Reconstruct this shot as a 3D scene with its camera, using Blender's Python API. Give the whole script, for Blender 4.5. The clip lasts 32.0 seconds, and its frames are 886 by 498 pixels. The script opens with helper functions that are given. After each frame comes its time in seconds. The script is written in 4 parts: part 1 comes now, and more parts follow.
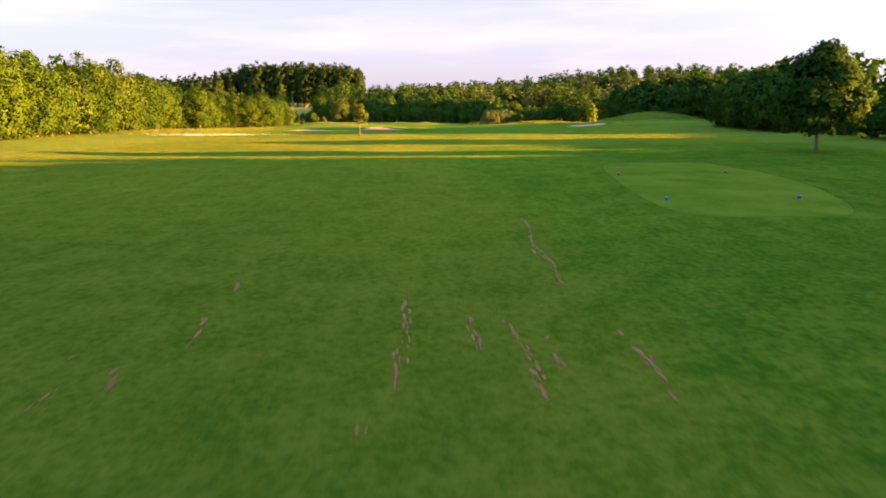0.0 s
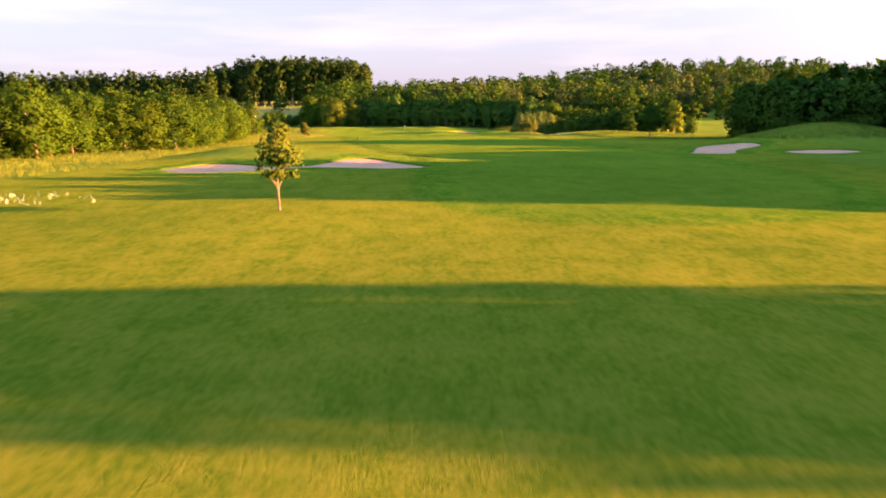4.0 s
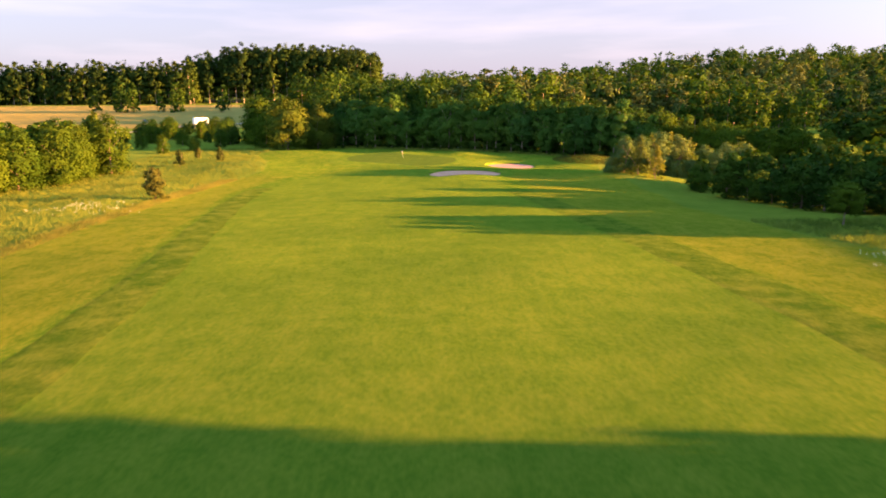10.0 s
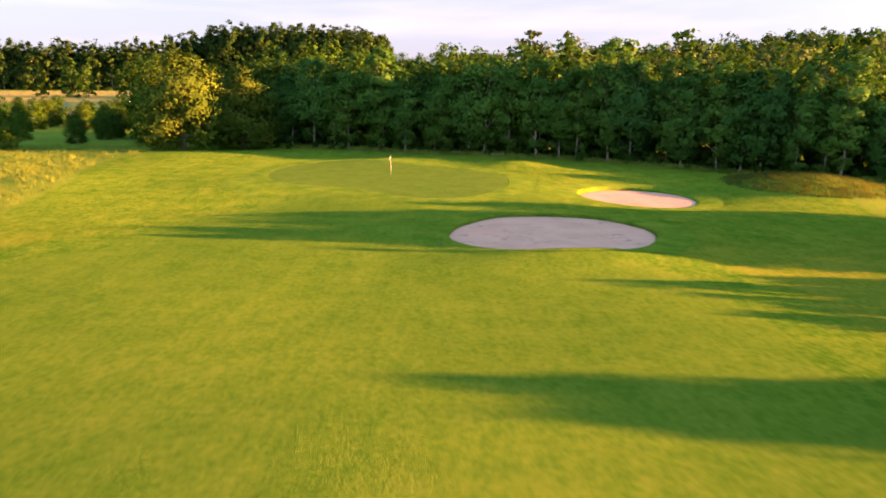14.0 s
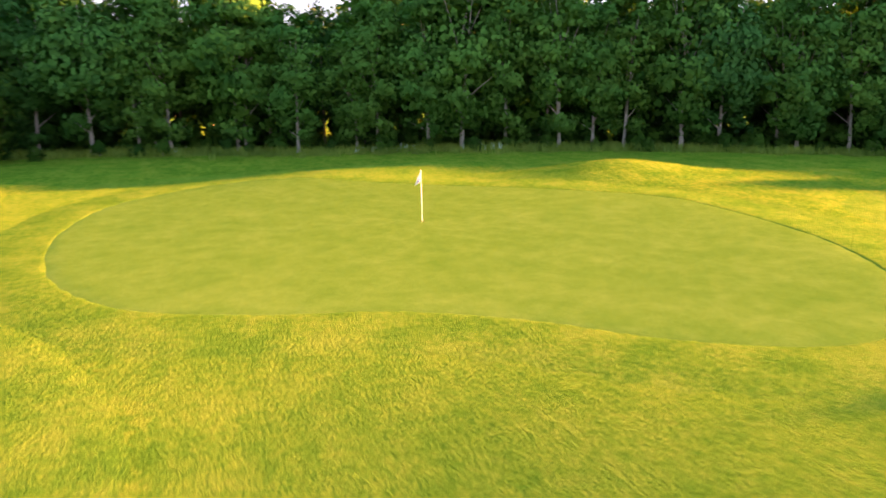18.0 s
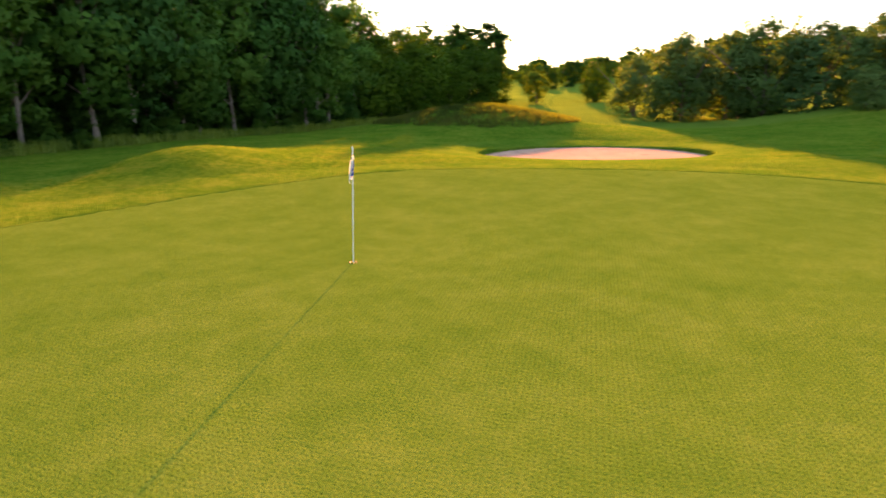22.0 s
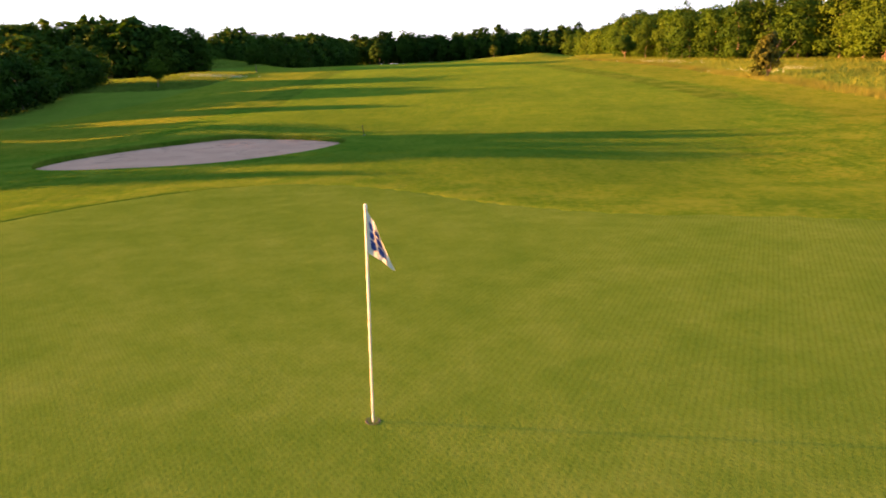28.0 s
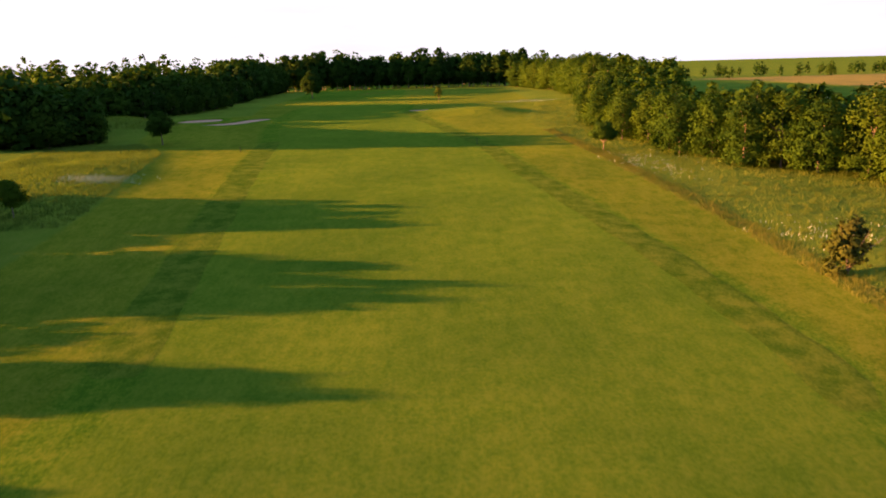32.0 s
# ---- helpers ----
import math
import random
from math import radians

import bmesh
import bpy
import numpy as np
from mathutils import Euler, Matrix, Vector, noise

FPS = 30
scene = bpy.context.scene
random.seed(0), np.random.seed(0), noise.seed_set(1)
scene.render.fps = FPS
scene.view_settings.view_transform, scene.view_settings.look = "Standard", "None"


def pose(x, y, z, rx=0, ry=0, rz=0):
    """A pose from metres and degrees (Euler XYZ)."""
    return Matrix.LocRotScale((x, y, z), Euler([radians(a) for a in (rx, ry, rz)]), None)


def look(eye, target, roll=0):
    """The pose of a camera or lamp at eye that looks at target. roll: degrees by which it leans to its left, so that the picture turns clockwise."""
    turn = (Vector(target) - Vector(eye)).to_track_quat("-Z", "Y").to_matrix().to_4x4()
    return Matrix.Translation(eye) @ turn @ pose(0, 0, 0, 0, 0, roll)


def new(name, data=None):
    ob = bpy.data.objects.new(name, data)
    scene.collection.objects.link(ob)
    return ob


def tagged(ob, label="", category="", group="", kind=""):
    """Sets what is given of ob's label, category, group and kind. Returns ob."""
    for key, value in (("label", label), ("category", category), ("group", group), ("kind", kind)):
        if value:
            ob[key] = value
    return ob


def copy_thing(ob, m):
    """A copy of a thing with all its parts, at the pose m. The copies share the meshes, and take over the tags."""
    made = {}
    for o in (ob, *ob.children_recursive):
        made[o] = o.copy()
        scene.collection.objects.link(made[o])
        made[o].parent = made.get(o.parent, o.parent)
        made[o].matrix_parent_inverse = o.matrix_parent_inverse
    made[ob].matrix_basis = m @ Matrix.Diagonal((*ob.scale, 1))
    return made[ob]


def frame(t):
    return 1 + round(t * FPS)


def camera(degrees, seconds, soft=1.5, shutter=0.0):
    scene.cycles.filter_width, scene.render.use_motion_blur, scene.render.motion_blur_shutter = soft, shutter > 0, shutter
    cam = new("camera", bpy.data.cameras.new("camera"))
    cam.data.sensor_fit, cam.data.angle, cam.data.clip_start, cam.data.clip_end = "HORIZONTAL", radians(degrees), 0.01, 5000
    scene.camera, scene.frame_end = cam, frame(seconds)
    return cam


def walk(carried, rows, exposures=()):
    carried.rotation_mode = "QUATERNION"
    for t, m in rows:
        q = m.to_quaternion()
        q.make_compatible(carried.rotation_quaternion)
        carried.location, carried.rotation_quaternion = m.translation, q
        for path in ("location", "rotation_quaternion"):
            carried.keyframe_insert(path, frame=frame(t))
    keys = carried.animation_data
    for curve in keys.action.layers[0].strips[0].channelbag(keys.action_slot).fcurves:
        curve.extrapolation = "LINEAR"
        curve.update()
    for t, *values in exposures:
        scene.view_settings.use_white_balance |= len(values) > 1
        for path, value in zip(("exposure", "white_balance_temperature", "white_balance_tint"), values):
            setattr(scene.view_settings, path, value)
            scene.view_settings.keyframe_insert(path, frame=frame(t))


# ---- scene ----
cam = camera(65.3, 32.0, soft=1.8, shutter=0.4)
PATH = [
    (0, look((-3.83, -388.24, 11.12), (-2.395, -368.727, 6.988), -0.48)),
    (0.5, look((-3.39, -382.49, 11.52), (-2.107, -362.975, 7.350), -0.54)),
    (1, look((-3.04, -374.73, 12.00), (-1.709, -355.227, 7.774), -0.72)),
    (2, look((-2.48, -354.66, 12.27), (-1.224, -335.144, 8.070), -0.61)),
    (3, look((-1.80, -331.78, 12.73), (-0.629, -312.266, 8.494), -0.34)),
    (3.5, look((-1.63, -318.96, 12.38), (-0.494, -299.436, 8.199), -0.58)),
    (5.5, look((0.48, -274.46, 13.68), (1.527, -254.987, 9.234), -0.08)),
    (6, look((0.87, -263.29, 14.07), (1.897, -243.828, 9.601), -0.18)),
    (6.5, look((1.17, -252.19, 14.30), (2.245, -232.732, 9.818), -0.05)),
    (7, look((2.13, -240.86, 14.58), (3.130, -221.390, 10.105), -0.13)),
    (8, look((2.95, -217.32, 14.84), (3.941, -197.847, 10.385), -0.26)),
    (9, look((3.95, -194.73, 15.21), (4.827, -175.242, 10.810), -0.20)),
    (10, look((4.86, -172.43, 15.70), (5.421, -152.926, 11.304), -0.35)),
    (11, look((5.56, -150.17, 15.30), (5.924, -130.664, 10.890), 0.18)),
    (12, look((6.49, -125.41, 12.58), (6.588, -105.910, 8.132), 0.10)),
    (13, look((6.31, -101.04, 10.94), (6.418, -81.559, 6.410), 0.15)),
    (13.5, look((6.55, -89.56, 10.24), (6.574, -70.079, 5.721), -0.01)),
    (14, look((5.20, -79.16, 9.57), (5.392, -59.676, 5.057), 0.32)),
    (14.5, look((3.02, -70.00, 8.98), (3.605, -50.530, 4.429), 0.58)),
    (15, look((0.58, -62.12, 8.48), (1.895, -42.714, 3.829), 1.10)),
    (15.5, look((-2.55, -55.23, 7.29), (-0.179, -35.860, 2.925), 1.46)),
    (17.5, look((-8.50, -32.30, 6.25), (-3.020, -13.670, 1.466), -0.30)),
    (18, look((-9.75, -26.48, 5.99), (-2.514, -8.501, 1.048), -0.94)),
    (18.5, look((-11.15, -21.21, 5.46), (-1.375, -4.474, 0.526), -0.91)),
    (19, look((-12.33, -16.58, 5.01), (-0.102, -1.542, 0.085), -0.79)),
    (19.5, look((-13.00, -13.09, 4.60), (1.391, -0.104, -0.324), -0.87)),
    (20, look((-13.40, -9.85, 4.20), (2.821, 0.776, -0.718), -0.61)),
    (20.5, look((-13.73, -7.39, 4.05), (3.877, 0.691, -0.911), -0.60)),
    (21, look((-13.34, -5.08, 3.71), (5.258, 0.397, -1.199), -0.66)),
    (21.5, look((-12.90, -3.26, 3.52), (6.297, -0.478, -1.364), -0.87)),
    (22, look((-12.43, -1.56, 3.37), (6.960, -1.737, -1.533), -1.12)),
    (22.5, look((-12.04, -0.05, 3.36), (7.058, -3.367, -1.568), -0.83)),
    (23, look((-11.24, 1.32, 3.22), (7.134, -4.870, -1.697), -1.00)),
    (23.5, look((-10.32, 2.54, 3.12), (6.857, -6.461, -1.793), -1.10)),
    (24, look((-9.53, 3.67, 3.07), (6.047, -7.862, -1.856), -1.30)),
    (24.5, look((-8.54, 4.58, 3.02), (5.386, -8.896, -1.914), -1.35)),
    (25, look((-7.63, 5.43, 2.98), (4.467, -9.720, -1.954), -1.50)),
    (25.5, look((-6.53, 6.13, 2.93), (3.502, -10.451, -2.014), -1.60)),
    (26, look((-5.45, 6.77, 2.92), (2.333, -10.982, -2.023), -1.50)),
    (26.5, look((-4.25, 7.01, 2.81), (1.442, -11.519, -2.123), -1.60)),
    (28.5, look((-0.23, 4.84, 4.03), (-0.172, -14.500, -1.056), -2.24)),
    (29, look((0.45, 2.16, 6.00), (-0.046, -17.158, 0.851), -1.98)),
    (29.5, look((0.89, -0.71, 7.62), (0.182, -20.028, 2.480), -1.76)),
    (30, look((1.13, -4.42, 9.75), (0.359, -23.728, 4.609), -1.77)),
    (31, look((1.30, -12.53, 13.96), (0.485, -31.835, 8.806), -1.73)),
    (32, look((1.67, -21.65, 18.29), (0.786, -40.949, 13.122), -1.49)),
]
BASE = 3.86
WARM = ((20.5, 6500), (22, 7050), (24, 6950), (25.5, 6600), (26, 6500))
EXPO = [(t, BASE + s, float(np.interp(t, *zip(*WARM))), 10) for t, s in ((0, 0.15), (1, 0.18), (2, 0.2), (3, 0.1), (5, 0.2), (6.5, 0.2), (9, 0.06), (12, -0.05), (14, 0.15), (15.5, 0.3), (17.5, 0.82), (19, 0.75), (20.5, 0.52), (22, 0.1), (23, -0.12), (24, -0.38), (26, -0.4), (29, -0.36), (30, -0.36), (32, -0.88))]
walk(cam, PATH, EXPO)

# ---- world, sun ----
SUN_EL, SUN_AZ = radians(7.3), radians(-8.0)
world = bpy.data.worlds.new("evening_sky")
scene.world = world
world.use_nodes = True
wt = world.node_tree
sky = wt.nodes.new("ShaderNodeTexSky")
sky.sky_type = "NISHITA"
sky.sun_disc = False
sky.sun_elevation = SUN_EL
sky.sun_rotation = radians(98)
sky.altitude = 100
sky.air_density, sky.dust_density, sky.ozone_density = 1.0, 2.0, 3.0
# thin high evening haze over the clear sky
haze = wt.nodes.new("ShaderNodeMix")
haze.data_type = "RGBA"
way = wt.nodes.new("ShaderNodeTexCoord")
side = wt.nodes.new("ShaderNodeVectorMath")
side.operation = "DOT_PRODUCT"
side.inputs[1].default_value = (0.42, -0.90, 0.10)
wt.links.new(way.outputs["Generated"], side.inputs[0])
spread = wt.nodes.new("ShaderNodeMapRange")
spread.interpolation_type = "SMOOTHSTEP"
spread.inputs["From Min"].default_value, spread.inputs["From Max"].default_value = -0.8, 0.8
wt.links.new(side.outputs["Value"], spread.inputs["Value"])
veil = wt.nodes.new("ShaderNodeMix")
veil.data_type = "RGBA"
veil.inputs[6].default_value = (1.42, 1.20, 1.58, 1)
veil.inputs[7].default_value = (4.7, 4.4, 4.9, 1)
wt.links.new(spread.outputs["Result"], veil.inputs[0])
flat = wt.nodes.new("ShaderNodeMapping")
flat.inputs["Scale"].default_value = (1.6, 1.6, 13.0)
wt.links.new(way.outputs["Generated"], flat.inputs["Vector"])
wisps = wt.nodes.new("ShaderNodeTexNoise")
wisps.inputs["Scale"].default_value, wisps.inputs["Detail"].default_value = 1.5, 5
wt.links.new(flat.outputs[0], wisps.inputs["Vector"])
thin = wt.nodes.new("ShaderNodeMapRange")
thin.inputs["From Min"].default_value, thin.inputs["From Max"].default_value = 0.48, 0.75
thin.inputs["To Min"].default_value, thin.inputs["To Max"].default_value = 0.0, 0.5
wt.links.new(wisps.outputs["Fac"], thin.inputs["Value"])
cloud = wt.nodes.new("ShaderNodeMix")
cloud.data_type = "RGBA"
cloud.inputs[7].default_value = (2.9, 2.15, 2.5, 1)
wt.links.new(thin.outputs["Result"], cloud.inputs[0])
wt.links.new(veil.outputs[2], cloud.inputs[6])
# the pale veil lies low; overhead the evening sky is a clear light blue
rise = wt.nodes.new("ShaderNodeSeparateXYZ")
wt.links.new(way.outputs["Generated"], rise.inputs[0])
clear = wt.nodes.new("ShaderNodeMapRange")
clear.interpolation_type = "SMOOTHSTEP"
clear.inputs["From Min"].default_value, clear.inputs["From Max"].default_value = 0.16, 0.55
wt.links.new(rise.outputs["Z"], clear.inputs["Value"])
zenith = wt.nodes.new("ShaderNodeMix")
zenith.data_type = "RGBA"
zenith.inputs[7].default_value = (1.66, 2.45, 3.2, 1)
wt.links.new(clear.outputs["Result"], zenith.inputs[0])
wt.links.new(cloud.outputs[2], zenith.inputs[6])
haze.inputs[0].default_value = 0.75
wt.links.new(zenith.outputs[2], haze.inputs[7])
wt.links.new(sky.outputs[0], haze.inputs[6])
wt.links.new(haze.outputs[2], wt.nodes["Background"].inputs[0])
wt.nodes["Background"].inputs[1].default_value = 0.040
sun = new("sun", bpy.data.lights.new("sun", "SUN"))
sun.data.energy, sun.data.angle, sun.data.color = 5.0, radians(0.5), (1.0, 0.38, 0.10)
sun.matrix_world = look((300 * math.cos(SUN_AZ), 300 * math.sin(SUN_AZ), 300 * math.tan(SUN_EL)), (0, 0, 0))

# ---- materials ----
def nodes_of(name):
    m = bpy.data.materials.new(name)
    m.use_nodes = True
    t = m.node_tree
    return m, t, t.nodes["Principled BSDF"]


def noise_tex(t, scale, detail=4, rough=0.6, coord=None):
    n = t.nodes.new("ShaderNodeTexNoise")
    n.inputs["Scale"].default_value, n.inputs["Detail"].default_value, n.inputs["Roughness"].default_value = scale, detail, rough
    t.links.new(coord or t.nodes.new("ShaderNodeTexCoord").outputs["Object"], n.inputs["Vector"])
    return n.outputs["Fac"]


def ramp(t, fac, stops):
    r = t.nodes.new("ShaderNodeValToRGB")
    e = r.color_ramp.elements
    while len(e) < len(stops):
        e.new(0.5)
    for k, (p, c) in zip(e, stops):
        k.position, k.color = p, (*c, 1)
    t.links.new(fac, r.inputs[0])
    return r.outputs[0]


def mix(t, fac, a, b, kind="MIX"):
    n = t.nodes.new("ShaderNodeMix")
    n.data_type, n.blend_type = "RGBA", kind
    for v, s in ((fac, n.inputs[0]), (a, n.inputs[6]), (b, n.inputs[7])):
        if isinstance(v, (int, float)):
            s.default_value = v
        elif isinstance(v, tuple):
            s.default_value = (*v, 1)
        else:
            t.links.new(v, s)
    return n.outputs[2]


def maths(t, op, a, b=0.0, clamp=False):
    n = t.nodes.new("ShaderNodeMath")
    n.operation, n.use_clamp = op, clamp
    for v, s in ((a, n.inputs[0]), (b, n.inputs[1])):
        if isinstance(v, (int, float)):
            s.default_value = v
        else:
            t.links.new(v, s)
    return n.outputs[0]


def bump(t, p, height, strength, distance):
    b = t.nodes.new("ShaderNodeBump")
    b.inputs["Strength"].default_value, b.inputs["Distance"].default_value = strength, distance
    t.links.new(height, b.inputs["Height"])
    t.links.new(b.outputs[0], p.inputs["Normal"])


def plain(name, c1, c2, scale=8.0, rough=0.7, relief=0.2, dist=0.01, metal=0.0):
    m, t, p = nodes_of(name)
    f = noise_tex(t, scale, 5)
    t.links.new(ramp(t, f, [(0.3, c1), (0.7, c2)]), p.inputs["Base Color"])
    p.inputs["Roughness"].default_value, p.inputs["Metallic"].default_value = rough, metal
    bump(t, p, noise_tex(t, scale * 6), relief, dist)
    return m


def leaf_material(name, dark, light, sheen=0.22):
    """Leaves: tone by tree, by clump and by leaf; some light passes through."""
    m, t, p = nodes_of(name)
    island = t.nodes.new("ShaderNodeNewGeometry").outputs["Random Per Island"]
    tone = t.nodes.new("ShaderNodeAttribute")
    tone.attribute_name = "tone"
    tree = maths(t, "FRACT", maths(t, "ADD", t.nodes.new("ShaderNodeObjectInfo").outputs["Random"], tone.outputs["Fac"]))
    clump = noise_tex(t, 0.9, 2)
    f = maths(t, "ADD", maths(t, "MULTIPLY", island, 0.3), maths(t, "MULTIPLY", clump, 0.7))
    c = ramp(t, f, [(0.15, dark), (0.85, light)])
    tint = ramp(t, tree, [(0.0, (0.62, 0.74, 0.80)), (0.35, (0.92, 1.0, 0.85)), (0.7, (1.10, 1.03, 0.80)), (1.0, (1.38, 1.32, 1.05))])
    c = mix(t, 1.0, c, tint, "MULTIPLY")
    stand = ramp(t, noise_tex(t, 0.11, 2), [(0.36, (0.62, 0.74, 0.72)), (0.5, (1.0, 1.0, 1.0)), (0.64, (1.22, 1.2, 1.15))])
    c = mix(t, 1.0, c, stand, "MULTIPLY")
    t.links.new(c, p.inputs["Base Color"])
    p.inputs["Roughness"].default_value = 0.85
    p.inputs["Specular IOR Level"].default_value = 0.06
    tr = t.nodes.new("ShaderNodeBsdfTranslucent")
    t.links.new(mix(t, 1.0, c, (1.15, 1.2, 0.45), "MULTIPLY"), tr.inputs[0])
    mx = t.nodes.new("ShaderNodeMixShader")
    mx.inputs[0].default_value = sheen
    t.links.new(p.outputs[0], mx.inputs[1])
    t.links.new(tr.outputs[0], mx.inputs[2])
    t.links.new(mx.outputs[0], t.nodes["Material Output"].inputs[0])
    return m


def grass_base(t, p, c, relief, coarse=1.2, fine=11.0):
    t.links.new(c, p.inputs["Base Color"])
    p.inputs["Roughness"].default_value = 1.0
    p.inputs["Specular IOR Level"].default_value = 0.0
    h = maths(t, "ADD", maths(t, "MULTIPLY", noise_tex(t, coarse, 3), 0.6), noise_tex(t, fine, 4, 0.75))
    bump(t, p, h, relief, 0.22)


def ground_material():
    m, t, p = nodes_of("course_grass")
    at = t.nodes.new("ShaderNodeAttribute")
    at.attribute_name = "zone"
    sep = t.nodes.new("ShaderNodeSeparateColor")
    t.links.new(at.outputs["Color"], sep.inputs[0])
    ab = t.nodes.new("ShaderNodeAttribute")
    ab.attribute_name = "land"
    sepb = t.nodes.new("ShaderNodeSeparateColor")
    t.links.new(ab.outputs["Color"], sepb.inputs[0])
    big, mid, fine, blade = noise_tex(t, 0.06, 4), noise_tex(t, 0.5, 5, 0.65), noise_tex(t, 4.0, 5, 0.75), noise_tex(t, 19.0, 3, 0.7)
    turn = t.nodes.new("ShaderNodeMapping")
    turn.inputs["Scale"].default_value = (1.6, 0.28, 1.0)
    t.links.new(t.nodes.new("ShaderNodeTexCoord").outputs["Object"], turn.inputs["Vector"])
    streak = noise_tex(t, 1.0, 4, 0.65, turn.outputs[0])
    both = maths(t, "ADD", maths(t, "ADD", maths(t, "MULTIPLY", mid, 0.24), maths(t, "MULTIPLY", fine, 0.42)), maths(t, "ADD", maths(t, "MULTIPLY", streak, 0.14), maths(t, "MULTIPLY", blade, 0.20)))
    rough = ramp(t, both, [(0.44, (0.042, 0.112, 0.010)), (0.5, (0.076, 0.146, 0.013)), (0.57, (0.126, 0.178, 0.021))])
    fair = ramp(t, both, [(0.42, (0.059, 0.128, 0.012)), (0.5, (0.091, 0.156, 0.016)), (0.60, (0.126, 0.180, 0.023))])
    semi = ramp(t, both, [(0.38, (0.033, 0.084, 0.009)), (0.62, (0.073, 0.122, 0.014))])
    tall = ramp(t, both, [(0.28, (0.060, 0.128, 0.014)), (0.5, (0.102, 0.160, 0.022)), (0.75, (0.168, 0.190, 0.044))])
    dry = ramp(t, both, [(0.43, (0.071, 0.126, 0.011)), (0.5, (0.115, 0.158, 0.016)), (0.58, (0.164, 0.186, 0.026))])
    corn = ramp(t, both, [(0.3, (0.16, 0.15, 0.045)), (0.7, (0.24, 0.21, 0.075))])
    lane = ramp(t, both, [(0.3, (0.16, 0.15, 0.14)), (0.7, (0.24, 0.23, 0.22))])
    wob = maths(t, "MULTIPLY", maths(t, "SUBTRACT", noise_tex(t, 0.8, 4, 0.7), 0.5), 0.7)

    def mask(s):
        return maths(t, "MULTIPLY", maths(t, "SUBTRACT", maths(t, "ADD", s, wob), 0.33), 3.0, True)

    c = mix(t, mask(sepb.outputs[0]), rough, dry)
    c = mix(t, mask(sep.outputs[0]), c, fair)
    c = mix(t, mask(sep.outputs[2]), c, semi)
    c = mix(t, mask(sep.outputs[1]), c, tall)
    c = mix(t, mask(sepb.outputs[1]), c, corn)
    c = mix(t, mask(sepb.outputs[2]), c, lane)
    patches = ramp(t, big, [(0.3, (0.78, 0.86, 0.85)), (0.7, (1.18, 1.1, 1.05))])
    c = mix(t, 1.0, c, patches, "MULTIPLY")
    grass_base(t, p, c, 0.9)
    return m


def green_material():
    m, t, p = nodes_of("putting_surface")
    both = maths(t, "ADD", maths(t, "MULTIPLY", noise_tex(t, 0.35, 4), 0.3), maths(t, "ADD", maths(t, "MULTIPLY", noise_tex(t, 1.3, 5, 0.7), 0.4), maths(t, "MULTIPLY", noise_tex(t, 14.0, 3, 0.7), 0.3)))
    c = ramp(t, both, [(0.37, (0.052, 0.100, 0.011)), (0.5, (0.073, 0.121, 0.016)), (0.63, (0.097, 0.142, 0.024))])
    v = t.nodes.new("ShaderNodeTexVoronoi")
    # rows of small aeration holes, a hand's width apart
    v.inputs["Scale"].default_value = 12.5
    v.inputs["Randomness"].default_value = 0.22
    v.voronoi_dimensions = "2D"
    rowed = t.nodes.new("ShaderNodeMapping")
    rowed.inputs["Rotation"].default_value = (0, 0, radians(17))
    rowed.inputs["Scale"].default_value = (1.0, 1.35, 1.0)
    t.links.new(t.nodes.new("ShaderNodeTexCoord").outputs["Object"], rowed.inputs["Vector"])
    t.links.new(rowed.outputs[0], v.inputs["Vector"])
    hole = ramp(t, v.outputs["Distance"], [(0.12, (0.12, 0.16, 0.12)), (0.24, (1, 1, 1))])
    c = mix(t, 0.42, c, hole, "MULTIPLY")
    grass_base(t, p, c, 0.16, 1.2, 22.0)
    return m


def tee_material():
    m, t, p = nodes_of("tee_turf")
    both = maths(t, "ADD", maths(t, "MULTIPLY", noise_tex(t, 0.35, 4), 0.6), maths(t, "MULTIPLY", noise_tex(t, 8.0, 3, 0.7), 0.4))
    c = ramp(t, both, [(0.38, (0.066, 0.116, 0.011)), (0.5, (0.090, 0.138, 0.015)), (0.62, (0.116, 0.156, 0.021))])
    grass_base(t, p, c, 0.5)
    return m


def sand_material():
    m, t, p = nodes_of("bunker_sand")
    both = maths(t, "ADD", maths(t, "MULTIPLY", noise_tex(t, 0.45, 4), 0.6), maths(t, "MULTIPLY", noise_tex(t, 12.0, 4, 0.7), 0.4))
    c = ramp(t, both, [(0.3, (0.31, 0.185, 0.146)), (0.5, (0.39, 0.235, 0.186)), (0.72, (0.45, 0.282, 0.224))])
    # rake lines and scuffs, darker than the sand round them
    warp = noise_tex(t, 0.22, 3, 0.7)
    line = maths(t, "ABSOLUTE", maths(t, "SUBTRACT", warp, 0.5))
    scuff = maths(t, "MULTIPLY", maths(t, "SUBTRACT", 0.022, line), 40.0, True)
    scuff = maths(t, "MULTIPLY", scuff, maths(t, "MULTIPLY", maths(t, "SUBTRACT", noise_tex(t, 0.7, 3), 0.42), 5.0, True))
    c = mix(t, scuff, c, (0.22, 0.145, 0.118))
    t.links.new(c, p.inputs["Base Color"])
    p.inputs["Roughness"].default_value = 1.0
    p.inputs["Specular IOR Level"].default_value = 0.0
    bump(t, p, maths(t, "ADD", noise_tex(t, 2.2, 4), noise_tex(t, 18.0, 2)), 0.35, 0.06)
    return m


